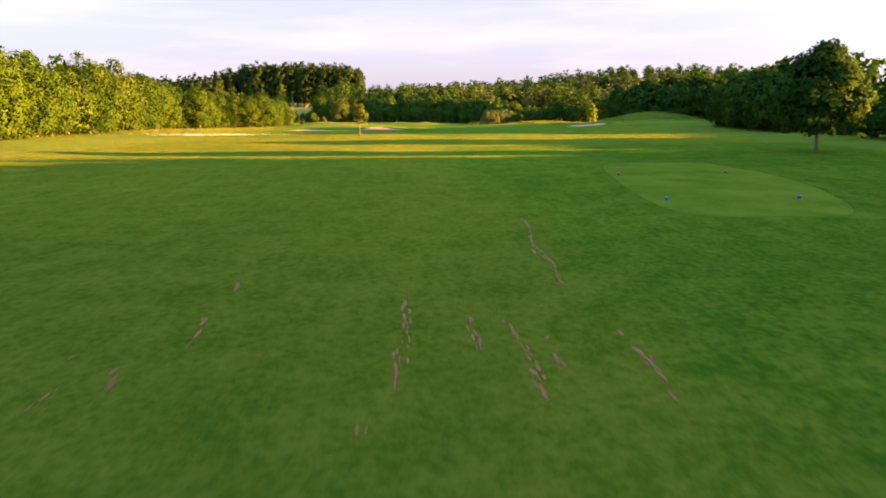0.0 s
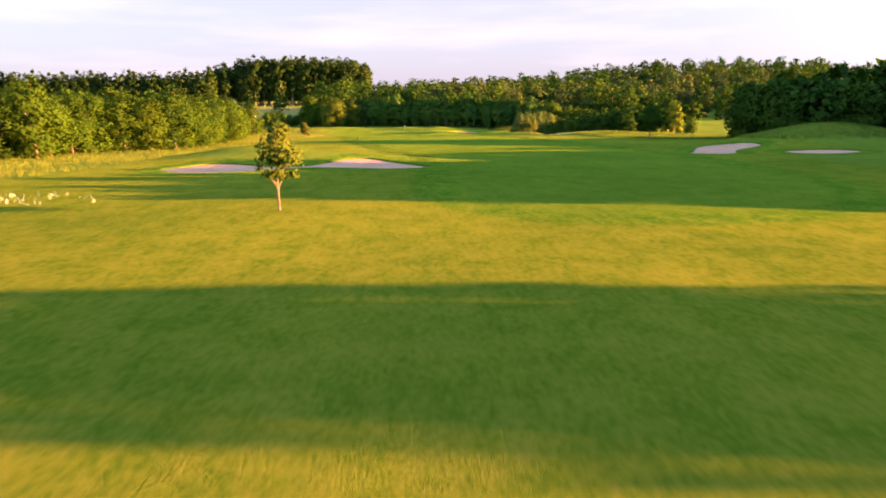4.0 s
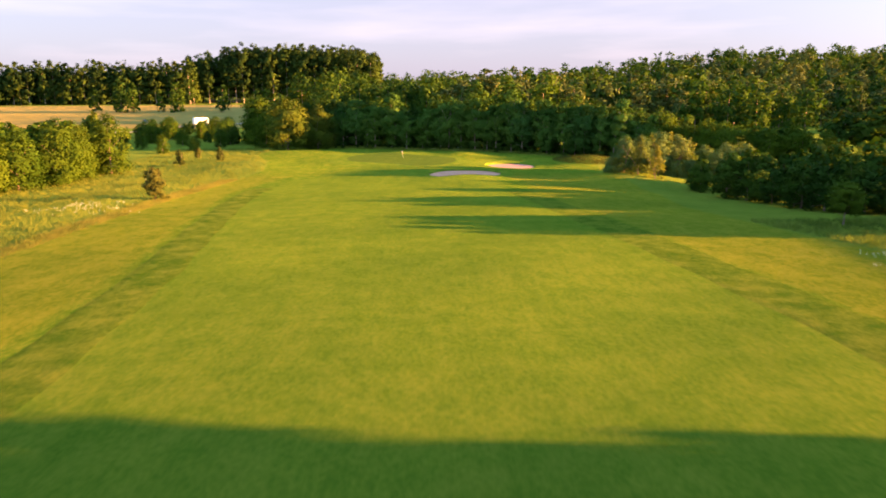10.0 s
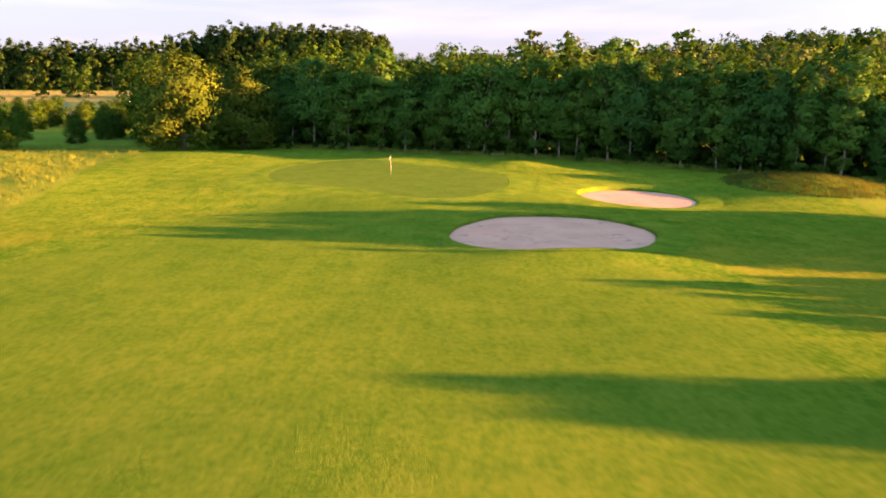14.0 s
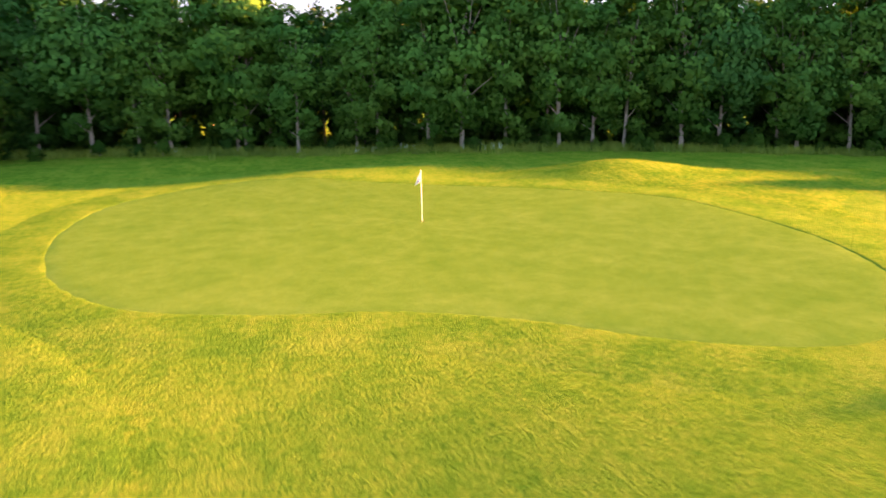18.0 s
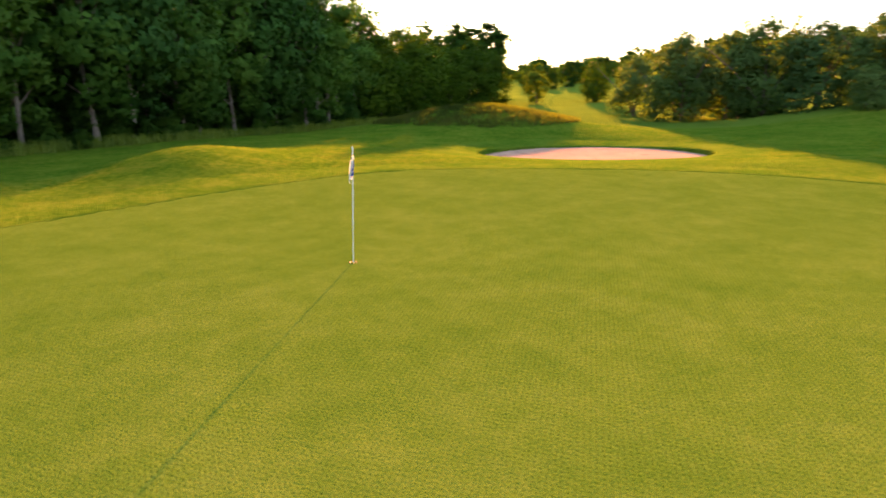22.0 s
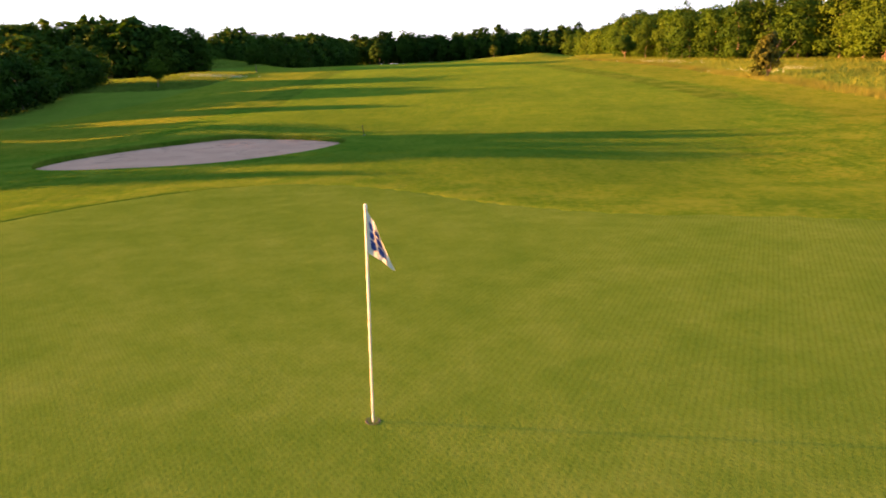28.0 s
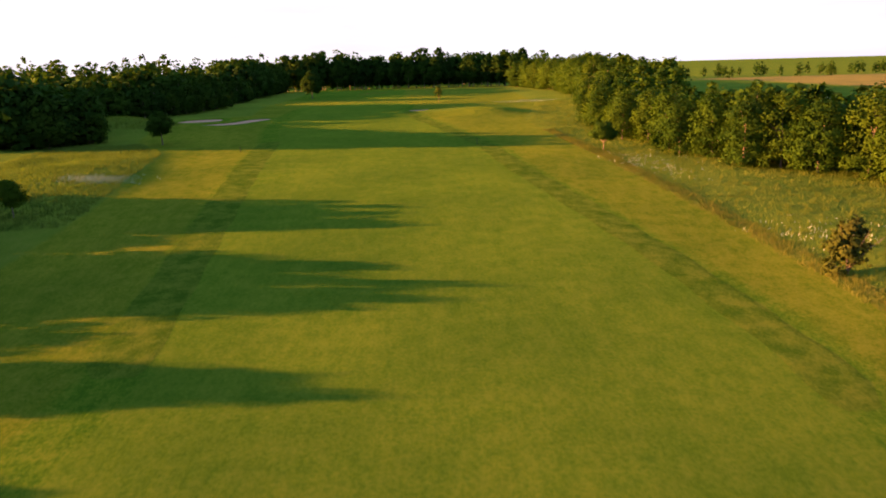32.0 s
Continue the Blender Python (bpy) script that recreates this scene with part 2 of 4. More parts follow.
M_GROUND, M_GREEN, M_SAND = ground_material(), green_material(), sand_material()
M_LEAF = leaf_material("broad_leaves", (0.023, 0.056, 0.006), (0.054, 0.100, 0.010), 0.3)
M_DARK = leaf_material("dark_leaves", (0.015, 0.044, 0.007), (0.040, 0.082, 0.012), 0.28)
M_SILVER = leaf_material("willow_leaves", (0.026, 0.048, 0.018), (0.068, 0.098, 0.036), 0.2)
M_WILLOW = leaf_material("silver_leaves", (0.046, 0.080, 0.027), (0.122, 0.190, 0.066), 0.3)
M_WALL = leaf_material("woodland_leaves", (0.030, 0.082, 0.017), (0.080, 0.165, 0.036), 0.3)
M_POPLAR = leaf_material("poplar_leaves", (0.015, 0.036, 0.007), (0.030, 0.054, 0.011), 0.15)
M_RED = leaf_material("reddish_leaves", (0.026, 0.044, 0.011), (0.074, 0.088, 0.024))
M_YELLOW = leaf_material("bright_leaves", (0.044, 0.085, 0.009), (0.117, 0.165, 0.022))
M_OLIVE = leaf_material("olive_leaves", (0.032, 0.060, 0.008), (0.062, 0.092, 0.014))
M_FEATHER = leaf_material("feathery_leaves", (0.062, 0.094, 0.024), (0.155, 0.190, 0.055), 0.5)
M_BARK = plain("bark", (0.07, 0.055, 0.04), (0.17, 0.14, 0.11), 3.0, 0.9, 0.8, 0.03)
M_PALE = plain("pale_bark", (0.13, 0.115, 0.095), (0.25, 0.225, 0.19), 3.0, 0.9, 0.6, 0.02)
M_WHITE = plain("white_paint", (0.74, 0.74, 0.72), (0.82, 0.82, 0.80), 20, 0.4, 0.05)
M_BLUE = plain("blue_print", (0.02, 0.05, 0.28), (0.03, 0.07, 0.36), 20, 0.6, 0.05)
M_RED_PAINT = plain("red_paint", (0.20, 0.025, 0.015), (0.28, 0.04, 0.02), 20, 0.45, 0.05)
M_BLUE_PAINT = plain("blue_paint", (0.01, 0.06, 0.22), (0.02, 0.09, 0.30), 20, 0.45, 0.05)
M_POST = plain("brown_post_wood", (0.018, 0.014, 0.010), (0.045, 0.034, 0.024), 12, 0.8, 0.5)
M_METAL = plain("grey_metal", (0.30, 0.30, 0.30), (0.42, 0.42, 0.42), 30, 0.35, 0.05, 0.005, 0.8)
M_BLACK = plain("black_plastic", (0.01, 0.01, 0.01), (0.03, 0.03, 0.03), 30, 0.5, 0.05)


def turf_material(name, stops):
    m, t, p = nodes_of(name)
    both = maths(t, "ADD", maths(t, "MULTIPLY", noise_tex(t, 0.5, 5, 0.65), 0.55), maths(t, "MULTIPLY", noise_tex(t, 5.0, 4, 0.7), 0.45))
    c = ramp(t, both, stops)
    grass_base(t, p, c, 0.9)
    return m


M_TURF = turf_material("lip_turf", [(0.38, (0.040, 0.108, 0.010)), (0.5, (0.080, 0.148, 0.014)), (0.64, (0.133, 0.182, 0.022))])
M_COLLAR = turf_material("collar_turf", [(0.42, (0.059, 0.128, 0.012)), (0.5, (0.091, 0.156, 0.016)), (0.60, (0.125, 0.180, 0.023))])
M_SEMI = turf_material("semi_rough_turf", [(0.42, (0.040, 0.092, 0.009)), (0.5, (0.074, 0.124, 0.014)), (0.60, (0.116, 0.156, 0.021))])
M_TEE = tee_material()

# ---- land form ----
PROFILE_Y = (-3000, -600, -440, -400, -350, -290, -230, -190, -150, -122, -100, -75, -50, -30, -15, 0, 30, 60, 200, 480, 900, 3000)
PROFILE_Z = (4, 4, 5.2, 6.0, 5.9, 5.7, 5.4, 4.6, 3.7, 3.0, 2.1, 0.9, -0.2, -0.5, -0.1, 0, 0.1, 0.2, 0.5, 6, 14, 18)
# mounds: x, y, rise, half width across and along
MOUNDS = [(71, -192, 3.4, 15, 8), (-20, -211, 1.7, 10, 7), (-13, -219, 1.0, 15, 4.5), (46, -5, 1.9, 9, 8), (15.5, 8.2, 0.8, 5.2, 3.0), (2, 14, 0.5, 9, 3.0),
          (26, -10, -0.95, 9, 9), (-34, -12, 0.8, 8, 16), (-40, -60, 0.7, 8, 30),
          (-62, -290, 0.9, 18, 60), (52, -130, 0.9, 10, 16), (46, -38, 1.8, 11, 9), (14.0, -39.4, 0.75, 7.5, 1.9), (-12, -19, -0.45, 8, 6), (15, -348, 0.35, 10, 16), (-28, 20, 0.7, 14, 6)]


def smooth(a, b, v):
    k = np.clip((v - a) / (b - a), 0, 1)
    return k * k * (3 - 2 * k)


def height(x, y):
    """The lie of the land, in metres."""
    x, y = np.asarray(x, float), np.asarray(y, float)
    z = sum(np.interp(y + d, PROFILE_Y, PROFILE_Z) for d in (-9, -3, 3, 9)) / 4
    for mx, my, rise, wx, wy in MOUNDS:
        z = z + rise * np.exp(-((x - mx) / wx) ** 2 - ((y - my) / wy) ** 2)
    near = smooth(-110, -70, y) * (1 - smooth(40, 90, y))
    z = z - near * 1.5 * smooth(14, 62, x)
    z = z + 24 * smooth(0, 300, x) * smooth(130, 430, y)
    return z + 0.06 * np.sin(x * 0.21 + 1.3) * np.sin(y * 0.17)


def hz(x, y):
    return float(height(x, y))


def outline(points, n=96):
    """A closed smooth outline through the points, as n points."""
    p = np.array(points, float)
    k = len(p)
    out = []
    for i in range(n):
        u = i * k / n
        a = int(u)
        f = u - a
        p0, p1, p2, p3 = (p[(a + j) % k] for j in (-1, 0, 1, 2))
        out.append(0.5 * (2 * p1 + (p2 - p0) * f + (2 * p0 - 5 * p1 + 4 * p2 - p3) * f ** 2 + (3 * p1 - p0 - 3 * p2 + p3) * f ** 3))
    return np.array(out)


def inside_depth(poly, x, y):
    """Metres inside the outline; negative outside."""
    x, y = np.asarray(x, float), np.asarray(y, float)
    best = np.full(x.shape, 1e9)
    odd = np.zeros(x.shape, bool)
    for (ax, ay), (bx, by) in zip(poly, np.roll(poly, -1, 0)):
        dx, dy = bx - ax, by - ay
        k = np.clip(((x - ax) * dx + (y - ay) * dy) / (dx * dx + dy * dy + 1e-9), 0, 1)
        best = np.minimum(best, (x - ax - k * dx) ** 2 + (y - ay - k * dy) ** 2)
        cross = (ay > y) != (by > y)
        odd ^= cross & (x < dx * (y - ay) / (dy if abs(dy) > 1e-9 else 1e-9) + ax)
    return np.sqrt(best) * np.where(odd, 1, -1)


GREEN = outline([(12.8, 0), (13, -4.5), (12.3, -9), (10.3, -13), (7.6, -15.8), (4.2, -16.3), (1, -14.5), (-1.5, -12), (-4.5, -10), (-8.2, -8.8),
                 (-11.3, -7), (-13.3, -3.5), (-14, 1), (-13.7, 6), (-12, 10.5), (-8, 13), (-3.5, 12.8), (1.5, 9.8), (6.5, 6.2), (10.2, 3.2)], 160)
BUNKERS = [
    outline([(6.1, -33), (6.6, -28.6), (9, -25), (11.6, -23.5), (16.2, -23.4), (19.3, -24.9), (21.2, -28.4), (20.6, -32.2), (18.6, -35.4), (15.0, -37.0), (11.4, -36.9), (8.2, -35.9)]),
    outline([(19.4, -10.5), (20.6, -6.6), (23.6, -4.1), (27.6, -4.3), (30.6, -7.2), (31, -11.5), (28.6, -15.4), (24.5, -16.5), (20.8, -14.4)]),
    outline([(-27, -226.5), (-24, -224.2), (-20.5, -224.6), (-16, -227.3), (-12.8, -227.7), (-10.2, -224.6), (-8, -222.7), (-5.2, -222.2), (-2, -224.3), (0.8, -227.4),
             (2.1, -229.6), (0.6, -231.8), (-3, -232.6), (-7.7, -231.3), (-11.8, -230.8), (-15, -232.6), (-19, -235), (-25, -233.5), (-28, -229)], 128),
    outline([(38, -213), (41.5, -207), (44, -201.5), (47.5, -197), (54, -196.5), (55.5, -200), (51, -204), (47.5, -208), (45, -213.5), (41, -216)]),
    outline([(51.5, -214), (54, -210), (60, -208.5), (63, -212), (60, -217), (54, -219)]),
]
TEE = outline([(14.0, -331.5), (19, -330.2), (22.6, -331.5), (22, -344), (17.5, -358), (13, -359.4), (9.2, -357.5), (10.5, -345)], 80)
FAIRWAY = outline([(27, -160), (25.5, -139), (23, -112), (20.5, -85), (18.5, -62), (19, -44), (10, -38), (0, -36), (-10, -34), (-19, -40), (-21, -60), (-19.5, -78),
                   (-16.5, -100), (-13, -123), (-11.2, -148), (-3.5, -187), (1.0, -207), (3.0, -222), (3.6, -240), (3.6, -256), (9, -265), (21, -266), (31, -257), (33.5, -232), (32.5, -205), (31, -182)], 200)
APRON = outline([(16, -2), (16.5, -16), (12, -24), (4, -36), (-10, -38), (-16, -34), (-12.5, -25), (-10.7, -17), (-11.2, -12), (-14.2, -7), (-18.3, 0), (-20, 7), (-18, 14), (-8, 17.5), (0, 15.5), (9, 10)], 120)


def mesh_of(name, verts, faces, material, smooth_shade=False):
    me = bpy.data.meshes.new(name)
    me.from_pydata([tuple(v) for v in verts], [], faces)
    if material:
        me.materials.append(material)
    if smooth_shade:
        me.polygons.foreach_set("use_smooth", [True] * len(me.polygons))
    me.update()
    return me


def quads_mesh(name, v, material):
    """A mesh of separate quads, v: (n, 4, 3)."""
    n = len(v)
    me = bpy.data.meshes.new(name)
    me.vertices.add(4 * n)
    me.vertices.foreach_set("co", v.reshape(-1).astype(np.float32))
    me.loops.add(4 * n)
    me.loops.foreach_set("vertex_index", np.arange(4 * n, dtype=np.int32))
    me.polygons.add(n)
    me.polygons.foreach_set("loop_start", np.arange(0, 4 * n, 4, dtype=np.int32))
    me.materials.append(material)
    me.update(calc_edges=True)
    return me


def child(name, me, parent, label=""):
    ob = new(name, me)
    ob.parent = parent
    return tagged(ob, label)


def part(name, bm, material, parent, label=""):
    me = bpy.data.meshes.new(name)
    bm.to_mesh(me)
    bm.free()
    me.materials.append(material)
    return child(name, me, parent, label)


def lines_of(lo, hi, step, reach):
    inner = list(np.arange(lo, hi + step / 2, step))
    out, d = [], step
    a = lo
    low = []
    while a > -reach:
        d *= 1.14
        a -= d
        low.append(a)
    b, d = hi, step
    high = []
    while b < reach:
        d *= 1.14
        b += d
        high.append(b)
    return np.array(low[::-1] + inner + high)


def build_ground():
    xs, ys = lines_of(-62, 84, 1.0, 3200), lines_of(-402, 56, 1.0, 3200)
    X, Y = np.meshgrid(xs, ys)
    Z = height(X, Y)
    box = (X > -70) & (X < 90) & (Y > -410) & (Y < 60)
    zone, land = np.zeros((*X.shape, 4)), np.zeros((*X.shape, 4))
    zone[..., 3] = land[..., 3] = 1

    def depth_in(poly):
        d = np.full(X.shape, -99.0)
        d[box] = inside_depth(poly, X[box], Y[box])
        return d

    for b in BUNKERS:
        d = depth_in(b)
        Z = Z - 1.1 * smooth(-0.5, 0.6, d) - 0.06 * smooth(-2.6, -1.8, d)
    Z = Z - 0.15 * smooth(-0.8, 0.3, depth_in(GREEN)) - 0.07 * smooth(-2.6, -1.8, depth_in(GREEN))
    Z = Z - 0.05 * smooth(-0.9, 0.3, depth_in(TEE))
    fd = depth_in(FAIRWAY)
    zone[..., 0] = np.maximum(smooth(-0.6, 0.6, fd), np.maximum(smooth(-0.5, 0.5, depth_in(APRON)), smooth(-0.5, 0.5, depth_in(TEE))))
    # long grass: left edge, right meadow, mounds, foot of the woods
    left = np.interp(Y, (-420, -330, -250, -205, -190, -140, -110, -85, -45, -25, -11, 3, 12, 40), (-46, -44, -40, -30, -27, -29, -30.5, -31.6, -31.6, -28.6, -30.6, -36, -38, -29))
    right = np.interp(Y, (-420, -330, -260, -225, -215, -170, -150, -130, -104, -83, -60, -30, 0, 12), (52, 48, 50, 46, 66, 58, 46, 42.5, 40, 40, 44, 42, 48, 50))
    tall = np.maximum(smooth(-1.2, 1.2, left - X), smooth(-1.2, 1.2, X - right))
    for mx, my, _, wx, wy in (MOUNDS[0], MOUNDS[2]):
        tall = np.maximum(tall, smooth(0.25, 0.6, np.exp(-((X - mx) / wx) ** 2 - ((Y - my) / wy) ** 2)))
    zone[..., 1] = tall
    # sun-dried rough: beside the fairway, and on the tee side all that lies towards the long row of trees
    dry_end = smooth(-240, -225, Y) + (1 - smooth(-240, -225, Y)) * np.maximum(1 - smooth(-6, 10, X), smooth(-306, -296, Y))
    land[..., 0] = (1.0 - 0.15 * smooth(-240, -225, Y)) * smooth(1.0, 6.5, -fd) * dry_end * (1 - 0.5 * smooth(-42, -28, Y))
    corn = smooth(150, 170, Y) * (1 - smooth(480, 500, Y)) * (1 - smooth(-60, -50, X)) * smooth(-420, -400, X)
    land[..., 1] = np.maximum(corn, smooth(-170, -190, X) * smooth(-500, -450, Y) * (1 - smooth(-250, -220, Y)))
    ny, nx = X.shape
    idx = np.arange(nx * ny).reshape(ny, nx)
    f = np.stack([idx[:-1, :-1], idx[:-1, 1:], idx[1:, 1:], idx[1:, :-1]], -1).reshape(-1, 4)
    me = bpy.data.meshes.new("ground")
    me.vertices.add(nx * ny)
    me.vertices.foreach_set("co", np.stack([X, Y, Z], -1).reshape(-1).astype(np.float32))
    me.loops.add(4 * len(f))
    me.loops.foreach_set("vertex_index", f.reshape(-1).astype(np.int32))
    me.polygons.add(len(f))
    me.polygons.foreach_set("loop_start", np.arange(0, 4 * len(f), 4, dtype=np.int32))
    me.polygons.foreach_set("use_smooth", np.ones(len(f), bool))
    me.materials.append(M_GROUND)
    for name, data in (("zone", zone), ("land", land)):
        at = me.attributes.new(name, "FLOAT_COLOR", "POINT")
        at.data.foreach_set("color", data.reshape(-1).astype(np.float32))
    me.update(calc_edges=True)
    return tagged(new("ground", me), "mown golf course turf with rough, meadow and fields", "grass", kind="structure")


ground = build_ground()


def rings(name, poly, levels, material, parent=None, label="", fill=True):
    """A surface of rings: levels are (metres inwards from the outline, metres above the land)."""
    c = poly.mean(0)
    n = len(poly)
    verts, faces = [], []
    nxt, prv = np.roll(poly, -1, 0), np.roll(poly, 1, 0)
    tang = nxt - prv
    nrm = np.stack([-tang[:, 1], tang[:, 0]], 1) / np.linalg.norm(tang, axis=1)[:, None]
    if inside_depth(poly, np.array([poly[0, 0] + 0.05 * nrm[0, 0]]), np.array([poly[0, 1] + 0.05 * nrm[0, 1]]))[0] < 0:
        nrm = -nrm
    for inward, lift in levels:
        p = poly + nrm * inward
        z = height(p[:, 0], p[:, 1]) + lift
        verts += [(a, b, h) for (a, b), h in zip(p, z)]
    for k in range(len(levels) - 1):
        for i in range(n):
            j = (i + 1) % n
            faces.append((k * n + i, k * n + j, (k + 1) * n + j, (k + 1) * n + i))
    me = mesh_of(name, verts, faces, material, True)
    return child(name, me, parent, label)


def surface(name, poly, step, lift, material, parent=None, label="", bowl=0.0, under=0.9, level=0.0):
    """A fine sheet over the inside of an outline, reaching a little under the turf round it."""
    lo, hi = poly.min(0) - 2, poly.max(0) + 2
    X, Y = np.meshgrid(np.arange(lo[0], hi[0], step), np.arange(lo[1], hi[1], step))
    D = inside_depth(poly, X, Y)
    keep = D > -under
    mid = poly.mean(0)
    Z = (1 - level) * height(X, Y) + level * (hz(*mid) + 0.2) + lift - bowl * smooth(0, 2.6, D) - 0.08 * smooth(0.05, 0.4, -D)
    idx = -np.ones(X.shape, int)
    idx[keep] = np.arange(keep.sum())
    verts = np.stack([X, Y, Z], -1)[keep]
    ok = keep[:-1, :-1] & keep[:-1, 1:] & keep[1:, 1:] & keep[1:, :-1]
    faces = [(int(idx[i, j]), int(idx[i, j + 1]), int(idx[i + 1, j + 1]), int(idx[i + 1, j])) for i, j in zip(*np.nonzero(ok))]
    return child(name, mesh_of(name, verts.tolist(), faces, material, True), parent, label)


green = surface("putting_green", GREEN, 0.5, 0.018, M_GREEN)
tagged(green, "close-mown pale green putting surface with aeration holes", "putting green", kind="structure")
collar = rings("green_collar", GREEN, [(-2.6, -0.03), (-2.0, 0.008), (-0.5, 0.026), (-0.1, 0.029), (0.0, 0.028), (0.12, 0.0)], M_COLLAR)
tee = surface("tee_box", TEE, 0.5, 0.06, M_TEE)
tagged(tee, "raised close-mown tee with coloured markers", "tee", kind="structure")
tee_bank = rings("tee_bank", TEE, [(-1.5, -0.03), (-0.8, 0.02), (-0.3, 0.07), (-0.02, 0.075), (0.02, 0.0)], M_TURF)
tagged(tee_bank, "rougher turf bank round the tee", "grass", kind="structure")
tagged(collar, "mown turf collar round the putting green", "grass", kind="structure")

BUNKER_LABELS = ["round pinkish sand bunker in front of the green", "oval pinkish sand bunker beside the green", "long two-lobed pale sand bunker beside the fairway",
                 "pale sand bunker below a grassy mound", "small pale sand bunker below a grassy mound"]
for b, text in zip(BUNKERS, BUNKER_LABELS):
    c = b.mean(0)
    e = new("sand_bunker")
    e.location = (c[0], c[1], hz(*c) - 0.6)
    bpy.context.view_layer.update()
    tagged(e, text, "bunker", "sand bunkers")
    for ob in (surface("sand", b, 0.5, -0.17 if b[0][0] == BUNKERS[1][0][0] else -0.26 if b[0][1] > -100 else -0.15, M_SAND, e, "raked sand", 0.06, 0.6, 0.92 if b[0][0] == BUNKERS[1][0][0] else 0.0),
               rings("turf_lip", b, [(-2.6, -0.03), (-2.0, 0.014), (-0.9, 0.026), (-0.25, 0.04), (-0.02, 0.035), (0.08, -0.02), (0.06, -0.5)], M_COLLAR if b[0][1] > -100 else M_TURF, e, "grassy lip")):
        ob.matrix_parent_inverse = e.matrix_world.inverted()


def strip(name, line, wide, rise, material, label):
    """A raised band of taller turf along a line, going off to its left."""
    rows = list(along(line, 1.2))
    offs = ((-0.5, -0.03), (0.0, rise * 0.7), (0.5, rise), (wide * 0.28, rise), (wide * 0.5, rise), (wide * 0.7, rise), (wide - 0.5, rise * 0.9), (wide, rise * 0.2), (wide + 0.5, -0.05))
    verts, faces = [], []
    n = len(offs)
    for k, (p, nrm) in enumerate(rows):
        grow = min(1.0, k / 14, (len(rows) - 1 - k) / 14)
        for o, z in offs:
            o = o * (0.25 + 0.75 * grow) + 0.12 * math.sin(k * 0.7 + o)
            q = p + nrm * o
            verts.append((q[0], q[1], hz(*q) + (z * grow - 0.05 * (1 - grow))))
    for k in range(len(rows) - 1):
        for i in range(n - 1):
            faces.append((k * n + i, k * n + i + 1, (k + 1) * n + i + 1, (k + 1) * n + i))
    return tagged(new(name, mesh_of(name, verts, faces, material, True)), label, "grass", kind="structure")


def along(line, spacing):
    """Points every spacing metres on a polyline, with its normal to the left."""
    p = np.array(line, float)
    seg = np.linalg.norm(np.diff(p, axis=0), axis=1)
    s = np.r_[0, np.cumsum(seg)]
    for d in np.arange(0, s[-1], spacing):
        k = min(np.searchsorted(s, d, "right") - 1, len(seg) - 1)
        way = (p[k + 1] - p[k]) / seg[k]
        yield p[k] + way * (d - s[k]), np.array([-way[1], way[0]])


strip("semi_rough", [(4.2, -236), (2.9, -221), (0.8, -206), (-3.5, -187), (-7.4, -168), (-11.2, -148), (-13, -123), (-16.5, -100), (-19.5, -78), (-20.9, -60), (-20.3, -50), (-18, -40)], 3.4, 0.012, M_SEMI, "darker streaky band of semi-rough along the fairway")
strip("semi_rough", [(19.2, -48), (18.5, -62), (20.5, -85), (23, -112), (25.5, -139), (27, -160), (29.5, -178)], 4.2, 0.012, M_SEMI, "darker streaky band of semi-rough along the fairway")
strip("semi_rough", [(-10.8, -26), (-10.8, -19.6), (-10.6, -15.2), (-11.2, -12), (-14.2, -7), (-18.3, 0), (-20, 7)], 3.2, 0.03, M_COLLAR, "darker semi-rough round the apron of the green")
M_LANE = plain("lane_asphalt", (0.13, 0.13, 0.135), (0.20, 0.20, 0.205), 1.5, 0.9, 0.3)
strip("lane", [(-190, 108), (-150, 117), (-119, 126), (-108, 140), (-112, 168), (-108, 183), (-80, 208), (-50, 232)], 6.0, 0.22, M_LANE, "grey asphalt lane between field and woodland")

# ---- trees ----
def unit(r, n):
    v = r.normal(size=(n, 3))
    return v / np.linalg.norm(v, axis=1)[:, None]


